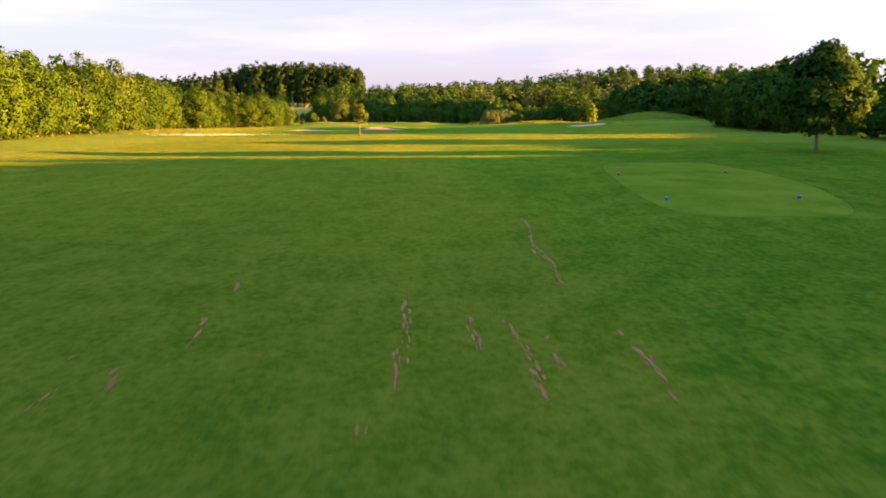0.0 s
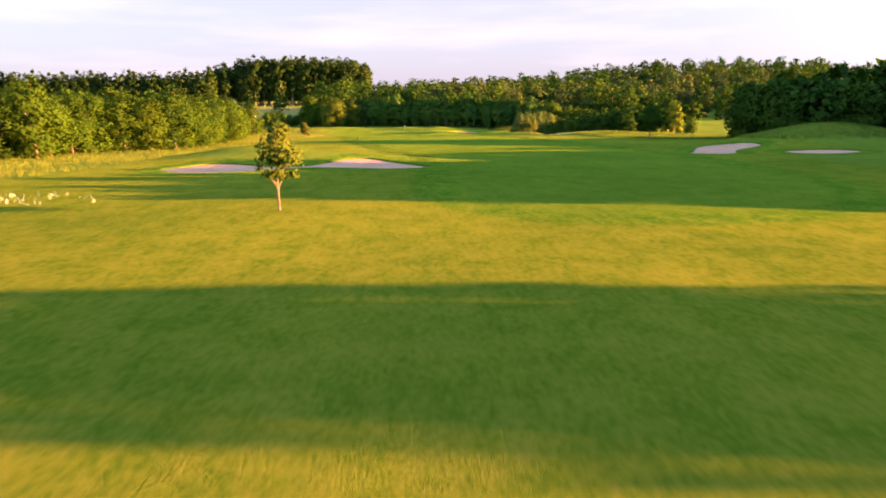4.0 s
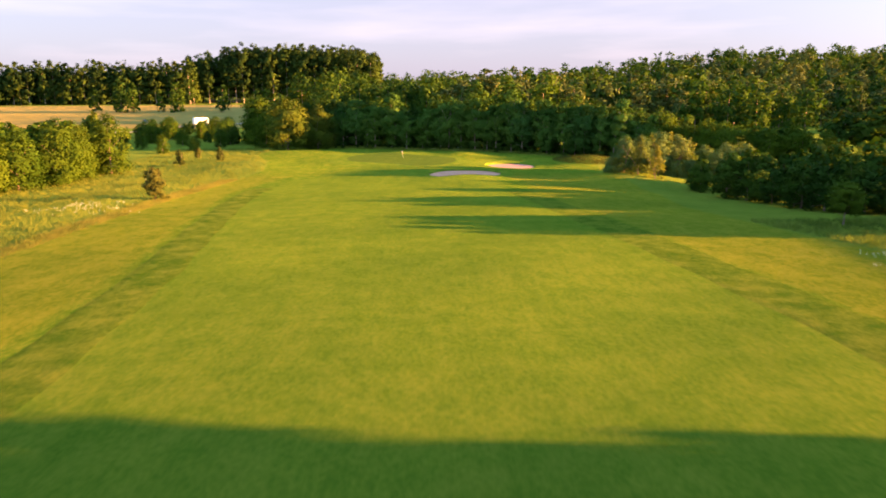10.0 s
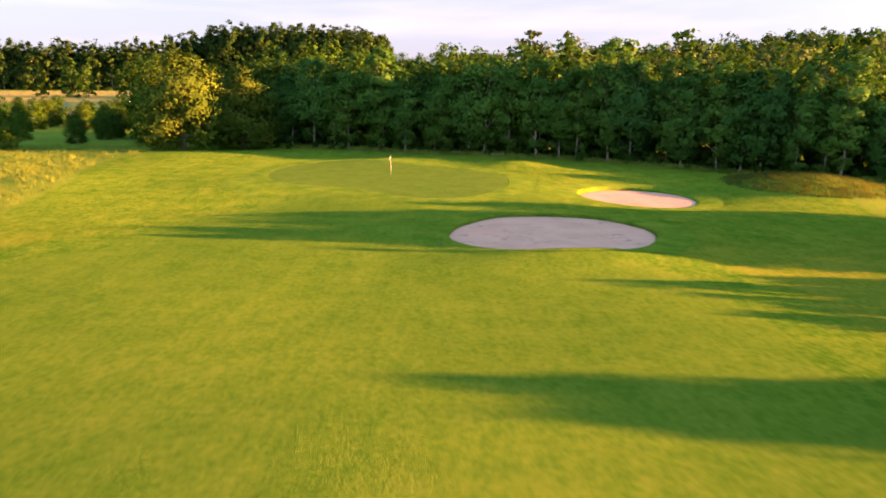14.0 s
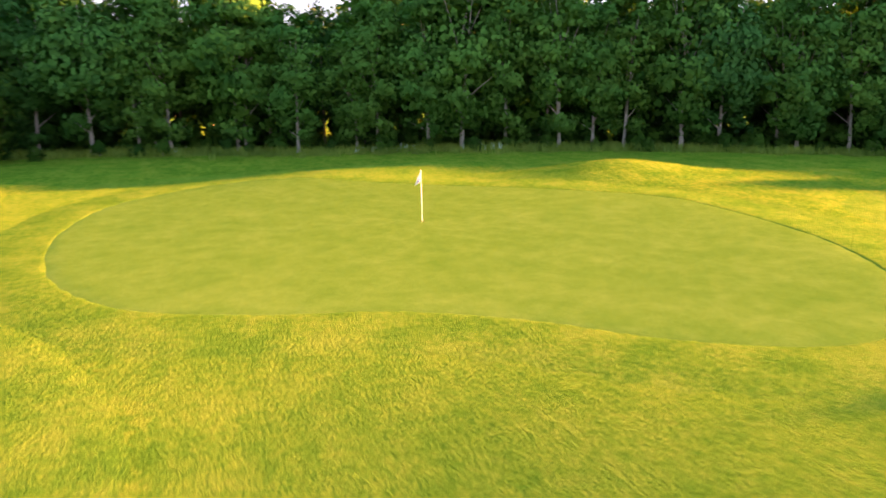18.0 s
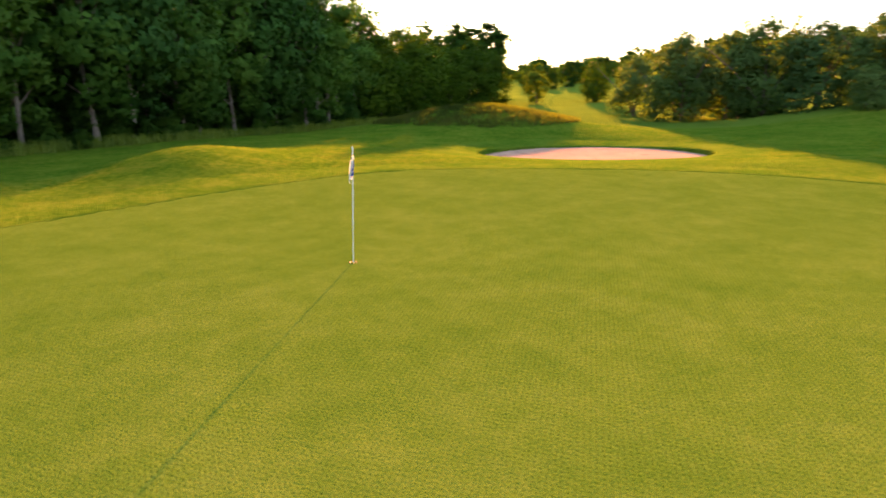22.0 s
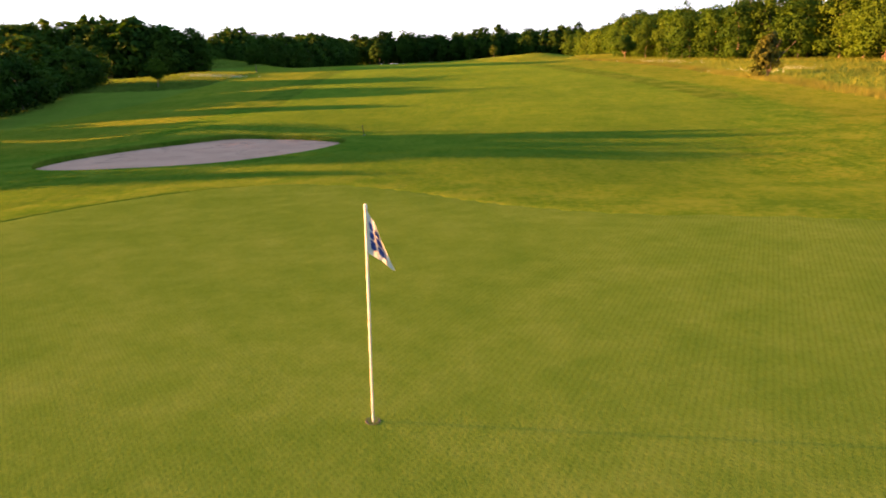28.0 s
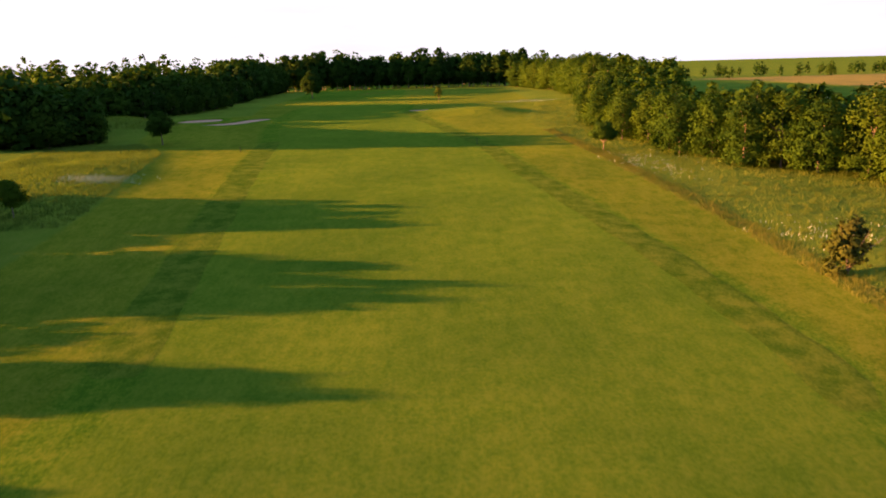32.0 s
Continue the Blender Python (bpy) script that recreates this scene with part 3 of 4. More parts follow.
def leaves(r, puffs, count, size):
    """Leaf quads round puffs (x, y, z, radius), most of them near the shell, tilted at random."""
    puffs = np.asarray(puffs)
    share = puffs[:, 3] ** 2
    pick = r.choice(len(puffs), count, p=share / share.sum())
    c, rad = puffs[pick, :3], puffs[pick, 3]
    # each puff is a bough of smaller sprays with gaps between them
    sprays = 10
    way = unit(r, len(puffs) * sprays).reshape(len(puffs), sprays, 3) + np.array([0, 0, 0.3])
    way /= np.linalg.norm(way, axis=2)[..., None]
    far = r.uniform(0.62, 0.98, (len(puffs), sprays))
    which = r.integers(0, sprays, count)
    w, f = way[pick, which], far[pick, which]
    out = unit(r, count)
    sub = 0.46 * r.random(count) ** 0.4
    lot = r.random(count)
    core, shell = lot < 0.14, lot > 0.55
    f = np.where(core | shell, 0.0, f)
    sub = np.where(core, r.uniform(0.0, 0.4, count), np.where(shell, r.uniform(0.78, 1.0, count), sub))
    w = np.where(shell[:, None], out, w)
    p = c + (w * f[:, None] + out * sub[:, None] * np.array([1, 1, 0.75])) * rad[:, None] * np.array([1, 1, 0.85])
    mid = np.array([0, 0, puffs[:, 2].min() * 0.4 + puffs[:, 2].max() * 0.6])
    round_ = (p - mid) / (np.ptp(puffs[:, :3], axis=0) * 0.5 + puffs[:, 3].mean())
    soft = round_ * 1.0 + w * 0.5 + out * 0.3 + np.array([0, 0, 0.55])
    soft /= np.linalg.norm(soft, axis=1)[:, None] + 1e-9
    n = soft + unit(r, count) * 0.7
    n /= np.linalg.norm(n, axis=1)[:, None]
    u = np.cross(n, unit(r, count))
    u /= np.linalg.norm(u, axis=1)[:, None] + 1e-9
    w = np.cross(n, u)
    s = size * r.uniform(0.55, 1.3, count) * np.where(core, 1.7, 1.0)
    a, b = u * s[:, None] * 0.5, w * s[:, None] * 0.32
    fold = n * (s * 0.12)[:, None]
    q = np.stack([p - a - b * 0.55, p + a * 0.75 - b + fold, p + a + b * 0.6, p - a * 0.7 + b + fold], 1)
    s = soft / np.linalg.norm(soft, axis=1)[:, None] * 1.0 + n * 0.2
    return np.concatenate([q, (s / np.linalg.norm(s, axis=1)[:, None])[:, None]], 1)


def crown_mesh(name, q, material):
    """A crown from leaf quads with the soft normals of their sprays."""
    me = quads_mesh(name, np.ascontiguousarray(q[:, :4]), material)
    me.polygons.foreach_set("use_smooth", np.ones(len(q), bool))
    me.normals_split_custom_set_from_vertices(np.repeat(q[:, 4], 4, 0))
    return me


def tube(path, radii, sides=6):
    verts, faces = [], []
    path = [Vector(p) for p in path]
    for k, (p, rad) in enumerate(zip(path, radii)):
        way = (path[min(k + 1, len(path) - 1)] - path[max(k - 1, 0)]).normalized()
        q = way.to_track_quat("Z", "Y")
        for i in range(sides):
            a = 2 * math.pi * i / sides
            verts.append(p + q @ Vector((math.cos(a) * rad, math.sin(a) * rad, 0)))
    for k in range(len(path) - 1):
        for i in range(sides):
            j = (i + 1) % sides
            faces.append((k * sides + i, k * sides + j, (k + 1) * sides + j, (k + 1) * sides + i))
    faces.append(tuple(range((len(path) - 1) * sides, len(path) * sides)))
    return verts, faces


def wood_mesh(r, h, girth, top, puffs, limbs, stems=1):
    verts, faces = [], []

    def add(path, radii, sides=6):
        v, f = tube(path, radii, sides)
        o = len(verts)
        verts.extend(v)
        faces.extend(tuple(i + o for i in q) for q in f)

    for s in range(stems):
        lean = r.normal(size=2) * (0.05 if stems == 1 else 0.28) * h
        path = [(lean[0] * k ** 1.5 + (0.3 * s * girth if stems > 1 else 0), lean[1] * k ** 1.5, h * top * k - 0.4 * (k == 0)) for k in (0, 0.08, 0.3, 0.6, 1)]
        add(path, [girth * 1.5, girth, girth * 0.8, girth * 0.5, girth * 0.12], 7)
    order = r.permutation(len(puffs))[:limbs]
    for i in order:
        x, y, z, rad = puffs[i]
        z0 = max(h * 0.12, min(z * 0.6, h * top * 0.8))
        mid = (x * 0.45, y * 0.45, z0 + (z - z0) * 0.45)
        add([(0, 0, z0), mid, (x, y, z)], [girth * 0.42, girth * 0.28, girth * 0.06], 5)
    return mesh_of("trunk", verts, faces, None)


def crown_puffs(r, h, w, low, shape, count):
    """Puffs in a crown of height h, half width w, from height low; shape gives the half width by height (0 to 1)."""
    out = []
    while len(out) < count:
        k = r.random()
        half = w * shape(k)
        a, q = r.random() * 2 * math.pi, math.sqrt(r.uniform(0.2, 1.0))
        rad = w * r.uniform(0.22, 0.36) * (0.55 + 0.45 * shape(k))
        e = max(0.0, half - rad * 0.7) * q
        out.append((e * math.cos(a), e * math.sin(a), low + (h - low) * k - rad * 0.4 * k, rad))
    for k in (0.3, 0.5, 0.68):
        out.append((0, 0, low + (h - low) * k, w * 0.62 * shape(k)))
    return np.array(out)


def dome(k):
    return math.sqrt(max(0.0, 1 - (1.9 * k - 0.75) ** 2 * (0.55 if k < 0.4 else 0.72)))


def column(k):
    return (0.45 + 0.55 * min(1, k * 3.2)) * (1.0 if k < 0.55 else math.sqrt(max(0.02, 1 - ((k - 0.55) / 0.47) ** 2)))


def bushy(k):
    return 0.92 * math.sqrt(max(0.03, 1 - k ** 2.2))


def pear(k):
    return 0.72 + 0.28 * k / 0.3 if k < 0.3 else math.sqrt(max(0.02, 1 - ((k - 0.3) / 0.71) ** 2))


def spire(k):
    return 0.95 * math.sqrt(max(0.02, 1 - k ** 1.3)) * (1.0 if k < 0.55 else 0.8)


def make_tree(seed, name, h, w, low, shape, puffs, count, size, leaf, bark, girth, top=0.8, limbs=7, stems=1):
    r = np.random.default_rng(seed)
    p = crown_puffs(r, h, w, low, shape, puffs)
    crown = crown_mesh("crown", leaves(r, p, count, size), leaf)
    trunk = wood_mesh(r, h, girth, top, p, limbs, stems)
    trunk.materials.append(bark)
    e = bpy.data.objects.new(name, None)
    scene.collection.objects.link(e)
    e.empty_display_size = 0.5
    child("trunk", trunk, e, "grey-brown trunk with limbs")
    child("crown", crown, e)
    return e


def kinds(name, number, seed, **k):
    made = []
    for i in range(number):
        f = 0.92 + 0.16 * ((i * 37) % 10) / 10
        made.append(make_tree(seed + i, name, k["h"] * f, k["w"] * (2 - f), k["low"], k["shape"], k["puffs"], k["count"], k["size"], k["leaf"], k["bark"], k["girth"],
                              k.get("top", 0.8), k.get("limbs", 7), k.get("stems", 1)))
    return made


ROW = kinds("broadleaf_tree", 5, 10, h=10.5, w=4.5, low=0.4, shape=dome, puffs=90, count=6000, size=0.31, leaf=M_LEAF, bark=M_BARK, girth=0.16)
WALL = kinds("woodland_tree", 5, 30, h=14.5, w=3.7, low=1.3, shape=column, puffs=72, count=6200, size=0.35, leaf=M_WALL, bark=M_PALE, girth=0.15, limbs=10)
BACK = kinds("woodland_tree", 4, 50, h=14.0, w=4.2, low=3.0, shape=dome, puffs=50, count=1500, size=0.75, leaf=M_DARK, bark=M_BARK, girth=0.2)
HEDGE = kinds("woodland_tree", 4, 70, h=9.5, w=3.8, low=0.5, shape=dome, puffs=70, count=2600, size=0.44, leaf=M_DARK, bark=M_BARK, girth=0.16)
WILLOW = kinds("willow_bush", 3, 90, h=6.6, w=3.6, low=0.2, shape=bushy, puffs=60, count=7500, size=0.21, leaf=M_WILLOW, bark=M_BARK, girth=0.12, stems=3)
YOUNG = kinds("young_tree", 2, 110, h=6.2, w=1.7, low=2.2, shape=dome, puffs=26, count=1100, size=0.24, leaf=M_OLIVE, bark=M_BARK, girth=0.09, limbs=9)
FULL = kinds("maple_tree", 2, 120, h=5.3, w=2.5, low=2.0, shape=dome, puffs=56, count=5000, size=0.24, leaf=M_LEAF, bark=M_BARK, girth=0.11, limbs=9)
ALONE = kinds("maple_tree", 1, 125, h=13.8, w=5.0, low=2.7, shape=pear, puffs=80, count=11000, size=0.46, leaf=M_DARK, bark=M_BARK, girth=0.24, limbs=12)
CORNER = kinds("corner_tree", 1, 128, h=16.6, w=7.4, low=0.8, shape=dome, puffs=84, count=11000, size=0.46, leaf=M_OLIVE, bark=M_BARK, girth=0.28, limbs=12)
SHRUB = kinds("shrub", 3, 130, h=5.0, w=2.0, low=0.2, shape=bushy, puffs=24, count=1900, size=0.28, leaf=M_RED, bark=M_BARK, girth=0.07, stems=3)
BRIGHT = kinds("bright_tree", 2, 140, h=7.5, w=2.7, low=0.5, shape=dome, puffs=30, count=2400, size=0.36, leaf=M_YELLOW, bark=M_BARK, girth=0.12)
FEATHER = kinds("feathery_tree", 2, 160, h=8.6, w=3.0, low=0.2, shape=spire, puffs=46, count=5200, size=0.2, leaf=M_FEATHER, bark=M_BARK, girth=0.09, limbs=10, stems=2)
WISPY = kinds("wispy_tree", 2, 170, h=9.2, w=1.5, low=3.4, shape=dome, puffs=20, count=700, size=0.22, leaf=M_FEATHER, bark=M_BARK, girth=0.06, limbs=9)
UNDER = kinds("undergrowth_shrub", 3, 150, h=2.2, w=1.5, low=0.0, shape=bushy, puffs=14, count=900, size=0.24, leaf=M_DARK, bark=M_BARK, girth=0.04, stems=3)

PLACE = np.random.default_rng(5)
used_first = set()


def put(ob, x, y, scale=1.0, label="", category="tree", group="", turn=None, wide=None):
    """Stand a tree of this kind on the ground at x, y."""
    m = Matrix.LocRotScale((x, y, hz(x, y) - 0.06), Euler((0, 0, PLACE.uniform(0, 6.28) if turn is None else turn)), None)
    if ob.name not in used_first:
        used_first.add(ob.name)
        ob.matrix_basis = m
        t = ob
    else:
        t = copy_thing(ob, m)
    t.scale = (wide or scale, wide or scale, scale)
    return tagged(t, label, category, group)


def merged(name, label, seed, spots, h, w, low, shape, count, size, leaf, puffs=40):
    """Many trees joined into one crown mesh and one trunk mesh; spots: x, y, scale."""
    r = np.random.default_rng(seed)
    models = [leaves(r, crown_puffs(r, h, w, low, shape, puffs), count, size) for _ in range(6)]
    out, tv, tf, tones = [], [], [], []
    for i, (x, y, s) in enumerate(spots):
        q = models[r.integers(6)] * np.array([s * r.uniform(0.85, 1.15), s * r.uniform(0.85, 1.15), s * r.uniform(0.9, 1.1)])
        a = r.random() * 6.28
        c, d = math.cos(a), math.sin(a)
        z = hz(x, y)
        q = q @ np.array([[c, d, 0], [-d, c, 0], [0, 0, 1]])
        q[:, :4] += np.array([x, y, z])
        out.append(q)
        tones.append(np.full(4 * len(q), r.random()))
        v, f = tube([(x, y, z - 0.5), (x + r.normal() * 0.3, y, z + h * s * 0.75)], [0.011 * h * s, 0.005 * h * s], 4)
        o = len(tv)
        tv.extend(v)
        tf.extend(tuple(k + o for k in g) for g in f)
    e = new(name)
    tagged(e, label, "trees", kind="stuff")
    me = crown_mesh("crown", np.concatenate(out), leaf)
    me.attributes.new("tone", "FLOAT", "POINT").data.foreach_set("value", np.concatenate(tones).astype(np.float32))
    tagged(child("crown", me, e), kind="stuff")
    tagged(child("trunk", mesh_of("trunk", tv, tf, M_PALE if leaf == M_POPLAR else M_BARK), e), kind="stuff")
    return e


def tall_at(scale, x, y):
    """A scale, a pair of tables of y and scale, or a rule of x and y."""
    if callable(scale):
        return scale(x, y)
    return float(np.interp(y, *scale)) if isinstance(scale, tuple) else scale


def canopy(ys, tops):
    """A rule for 9.5 m trees: the skyline of a wood, by its height over the line x = 60 along the sun's way."""
    def rule(x, y):
        along_y = y - (x - 60) * math.tan(SUN_AZ)
        top = float(np.interp(along_y, ys, tops)) + (min(x, 92) - 60) * math.tan(SUN_EL) / math.cos(SUN_AZ)
        return min(1.75, max(0.32, (top - hz(x, y)) / 9.5))
    return rule


def deep(line, first, rows, spacing, step, scale=1.0, vary=0.12):
    """Spots of the rows behind the front of a belt."""
    out = []
    for k in range(first, first + rows):
        for p, n in along(line, spacing):
            q = p + n * step * k + PLACE.normal(size=2) * spacing * 0.3
            out.append((*q, tall_at(scale, *(q if callable(scale) else p)) * PLACE.uniform(1 - vary, 1 + vary)))
    return out


def belt(line, rows, spacing, deep, first, rest, label, group, vary=0.14, jitter=0.3, scale=1.0):
    """Rows of trees along a line, going off to its left."""
    for k in range(rows):
        for p, n in along(line, spacing):
            q = p + n * deep * (k + 0.1) + PLACE.normal(size=2) * spacing * jitter
            pool = first if k == 0 else rest
            put(pool[PLACE.integers(len(pool))], q[0], q[1], tall_at(scale, q[0], q[1]) * PLACE.uniform(1 - vary, 1 + vary), label, "tree", group)


# long row of trees beside the rough
SIDE_TALL = ((-400, -290, -226, -208, -180, -150, -112, -92), (1.2, 1.25, 1.22, 0.98, 0.9, 0.88, 1.02, 1.0))
SIDE = [(-56, -395), (-60, -345), (-61, -300), (-60, -260), (-58, -225), (-52, -198), (-41, -184), (-41, -172), (-39.5, -152), (-43, -135), (-49, -119), (-58, -108), (-61, -92)]
belt(SIDE, 1, 4.6, 5.0, ROW, ROW, "dense sunlit green broadleaf tree beside the rough", "trees beside the rough", 0.12, 0.25, SIDE_TALL)
merged("tree_belt", "dense belt of sunlit broadleaf trees beside the rough", 301, deep(SIDE, 1, 3, 5.0, 5.0, SIDE_TALL, 0.08), 10.5, 3.9, 0.7, dome, 620, 0.85, M_LEAF, 50)
THICKET = [(-69, -86), (-68, -74), (-64, -60), (-62, -20)]
belt(THICKET, 1, 5.0, 5.0, ROW, ROW, "low sunlit green tree in a thicket", "thicket trees", 0.16, 0.3, 0.98)
merged("thicket", "low sunlit green thicket beyond the long grass", 302, deep(THICKET, 1, 3, 5.2, 5.0, 0.98), 10.5, 3.9, 0.7, dome, 800, 0.95, M_LEAF, 50)

# dark woodland behind the green
EDGE = [(-25, 39), (-13, 34.5), (3, 28), (18, 22), (45, 12.5), (66, 6.5)]
EDGE_TALL = ((5, 12, 26.5, 28, 30.5, 32, 45), (0.84, 0.98, 1.0, 0.8, 0.8, 1.0, 0.95))
belt(EDGE, 1, 3.4, 4.0, WALL, WALL, "tall dark green woodland tree with bare lower trunk", "woodland behind the green", 0.17, 0.22, EDGE_TALL)
merged("woodland", "deep dark green woodland behind the green", 303, deep([(-50, 50), (-30, 43), *EDGE[1:]], 1, 3, 4.4, 4.2, EDGE_TALL, 0.09), 14.0, 4.2, 1.0, dome, 1700, 0.55, M_DARK, 60)
FAR_EDGE = [(66, 6.5), (86, -1), (101, -10)]
FAR_TALL = lambda x, y: float(np.interp(x, (66, 80, 95, 104), (1.12, 0.92, 0.82, 0.62)))
belt(FAR_EDGE, 1, 3.8, 4.0, ROW, ROW, "rounded green tree at the woodland edge against the sun", "woodland behind the green", 0.1, 0.2, FAR_TALL)
merged("woodland", "dark woodland edge towards the low sun", 304, deep(FAR_EDGE, 1, 3, 4.6, 4.5, FAR_TALL), 9.8, 3.9, 0.4, dome, 700, 0.9, M_DARK, 45)
for x, y, k in ((112, 4, 0.95), (118, -1, 1.0), (115, -6, 1.0), (113, -11, 0.92), (124, -8, 1.0)):
    put(BACK[int(x) % 4], x, y, k * 1.02, "big domed dark tree behind the woodland edge", "tree", "domed trees", wide=1.3)
belt([(-36, 40), (-13, 32.6), (18, 20.4), (45, 11), (66, 5)], 1, 3.2, 1.0, UNDER, UNDER, "low dark shrub at the foot of the woodland", "undergrowth shrubs", 0.3, 0.3, 0.6)
merged("undergrowth", "dark undergrowth inside the woodland", 305, deep([(-40, 45), (-13, 36), (18, 24), (45, 14), (66, 8)], 0, 3, 2.6, 2.2, 1.0, 0.3), 1.9, 1.6, 0.0, bushy, 260, 0.5, M_DARK, 8)

# woods across the fairway from the row
WOOD = [(52, -52), (56, -72), (59, -94), (61, -107), (62, -115)]
WOOD_TOP = canopy((-117, -113, -104, -101.5, -99, -92, -90, -86, -80, -77, -74, -70, -68, -64, -62, -58, -56, -48, -46),
                  (5.0, 9.0, 9.5, 9.0, 6.2, 6.2, 7.6, 8.5, 8.5, 5.6, 4.8, 5.0, 6.9, 6.8, 2.8, 2.8, 5.0, 4.8, 2.5))
belt(WOOD, 1, 3.6, 4.6, HEDGE, HEDGE, "dark green tree in the wood beside the fairway", "wood beside the fairway", 0.05, 0.2, WOOD_TOP)
merged("fairway_wood", "dark green wood beside the fairway", 306, deep(WOOD, 1, 3, 4.6, 4.8, WOOD_TOP, 0.05), 9.5, 3.8, 0.5, dome, 1000, 0.75, M_DARK, 45)
WOOD2_TOP = canopy((-420, -335, -331, -328, -304, -300, -293, -290, -273, -263, -236, -233, -230, -227, -223, -220, -217, -212, -209, -205, -199, -196, -192, -188, -184, -182, -178, -175, -172, -156),
                   (19, 19, 18, 11.2, 11.2, 15.6, 15.6, 8.0, 8.0, 16.2, 15.6, 11.8, 11.6, 13.4, 13, 10.2, 12.8, 12.8, 9.4, 11.6, 10.2, 9.0, 9.8, 11.2, 11.8, 11.2, 12.8, 11.4, 13.8, 13.8))
WOOD2 = [(135, -172), (100, -167.5), (84, -165), (72, -163), (66, -171), (74, -179), (90, -188), (90, -212), (70, -236), (64, -272), (66, -300), (68, -352), (66, -400)]
belt(WOOD2, 1, 4.2, 5.0, HEDGE, HEDGE, "dark green tree at the edge of the wood past the meadow", "wood past the meadow", 0.04, 0.2, WOOD2_TOP)
merged("meadow_wood", "dark green wood past the meadow", 307, deep(WOOD2, 1, 3, 4.0, 5.0, WOOD2_TOP, 0.03), 9.5, 3.8, 0.5, dome, 420, 1.0, M_DARK, 45)
# wood closing the tee end
TEE_WOOD = [(64, -408), (40, -418), (0, -420), (-35, -412), (-60, -400)]
belt(TEE_WOOD, 1, 5.0, 5.0, BACK, BACK, "tall dark tree in the wood behind the tee", "wood behind the tee", 0.12, 0.3, 1.25)
merged("tee_wood", "dark wood closing the course behind the tee", 308, deep(TEE_WOOD, 1, 3, 5.5, 5.0, 1.25), 14.0, 4.2, 2.0, dome, 550, 1.2, M_DARK, 45)

# single trees and bushes
put(ALONE[0], 40.8, -318, 0.88, "full dark green maple standing alone in the rough", "tree")
put(YOUNG[0], -9.3, -262, 1.0, "slender young tree with light green leaves", "tree")
put(FULL[1], 50.6, -163, 1.25, "round dark maple standing on the meadow edge", "tree")
put(FULL[0], -31.4, -138, 1.0, "small dark green maple in the rough", "tree")
put(FULL[1], 48.2, -103.5, 0.82, "small dark tree on the meadow edge", "tree")
put(SHRUB[0], -33.3, -73.3, 1.08, "reddish green bush in the dry rough", "bush")
put(SHRUB[1], -43.3, -5.5, 0.72, "reddish shrub in the long grass", "bush")
put(SHRUB[2], -50, -14, 0.8, "reddish shrub in the long grass", "bush")
put(SHRUB[0], -52, 6, 0.6, "reddish shrub in the long grass", "bush")
for x, y, s in ((44.4, -37.6, 1.08), (48.5, -34.8, 1.22), (53, -32.3, 1.35), (57, -30.5, 1.4), (69, -36, 1.25), (42.5, -35.5, 0.55), (59.5, -33, 0.6), (58, -26.5, 1.3), (70, -25, 1.05), (64, -28, 1.0)):
    put(WILLOW[int(x) % 3], x, y, s, "silvery green willow with many stems beside the green", "bush", "willow bushes")
for x, y, s in ((62, -33, 0.95), (66, -38, 0.9), (74, -35, 0.9), (84, -37, 0.9), (96, -40, 0.9), (110, -42, 0.95)):
    put(HEDGE[int(x) % 4], x, y, 0.6 * s, "dark green bush behind the willows", "bush")
for x, y, s in ((66, -50, 0.72), (71, -53, 0.75), (60, -49.5, 0.66)):
    put(HEDGE[int(x) % 4], x, y, s, "tall dark green tree in the wood", "tree")
put(BRIGHT[1], 76, -112, 1.2, "tall feathery yellow-green tree beside the wood", "tree")
put(WILLOW[0], 63, -36.5, 1.0, "silvery green willow bush beside the wood", "bush", "willow bushes")
put(BRIGHT[0], 104, -18.6, 0.92, "small feathery tree glowing against the low sun", "tree")
put(ROW[3], 115, -30.6, 0.7, "round dark tree against the low sun", "tree")
put(ROW[0], 110.5, -29.2, 0.36, "low round bush against the low sun", "bush")
put(ROW[2], 130, -40, 0.42, "low round bush against the low sun", "bush")
for x, y, k in ((196, -30, 0.8), (206, -38, 0.7), (222, -46, 0.9), (232, -24, 0.8), (214, -62, 0.8), (240, -62, 0.9), (250, -40, 0.8)):
    put(HEDGE[int(x) % 4], x, y, k, "tree against the low sun beyond the green", "tree")
put(FEATHER[0], 46.4, -40.4, 0.94, "tall feathery yellow-green willow beside the bunker", "tree")
put(FEATHER[1], 48.8, -43.2, 0.74, "feathery yellow-green willow beside the bunker", "tree")
put(FEATHER[1], 43.6, -37.4, 0.72, "feathery yellow-green willow beside the bunker", "tree")
for x, y, k in ((51, -34, 0.92), (55.5, -31, 1.0), (61, -28.5, 0.9), (72, -27, 1.0)):
    put(WISPY[int(x) % 2], x, y, k, "thin wispy tree rising out of the willows", "tree", "wispy trees")
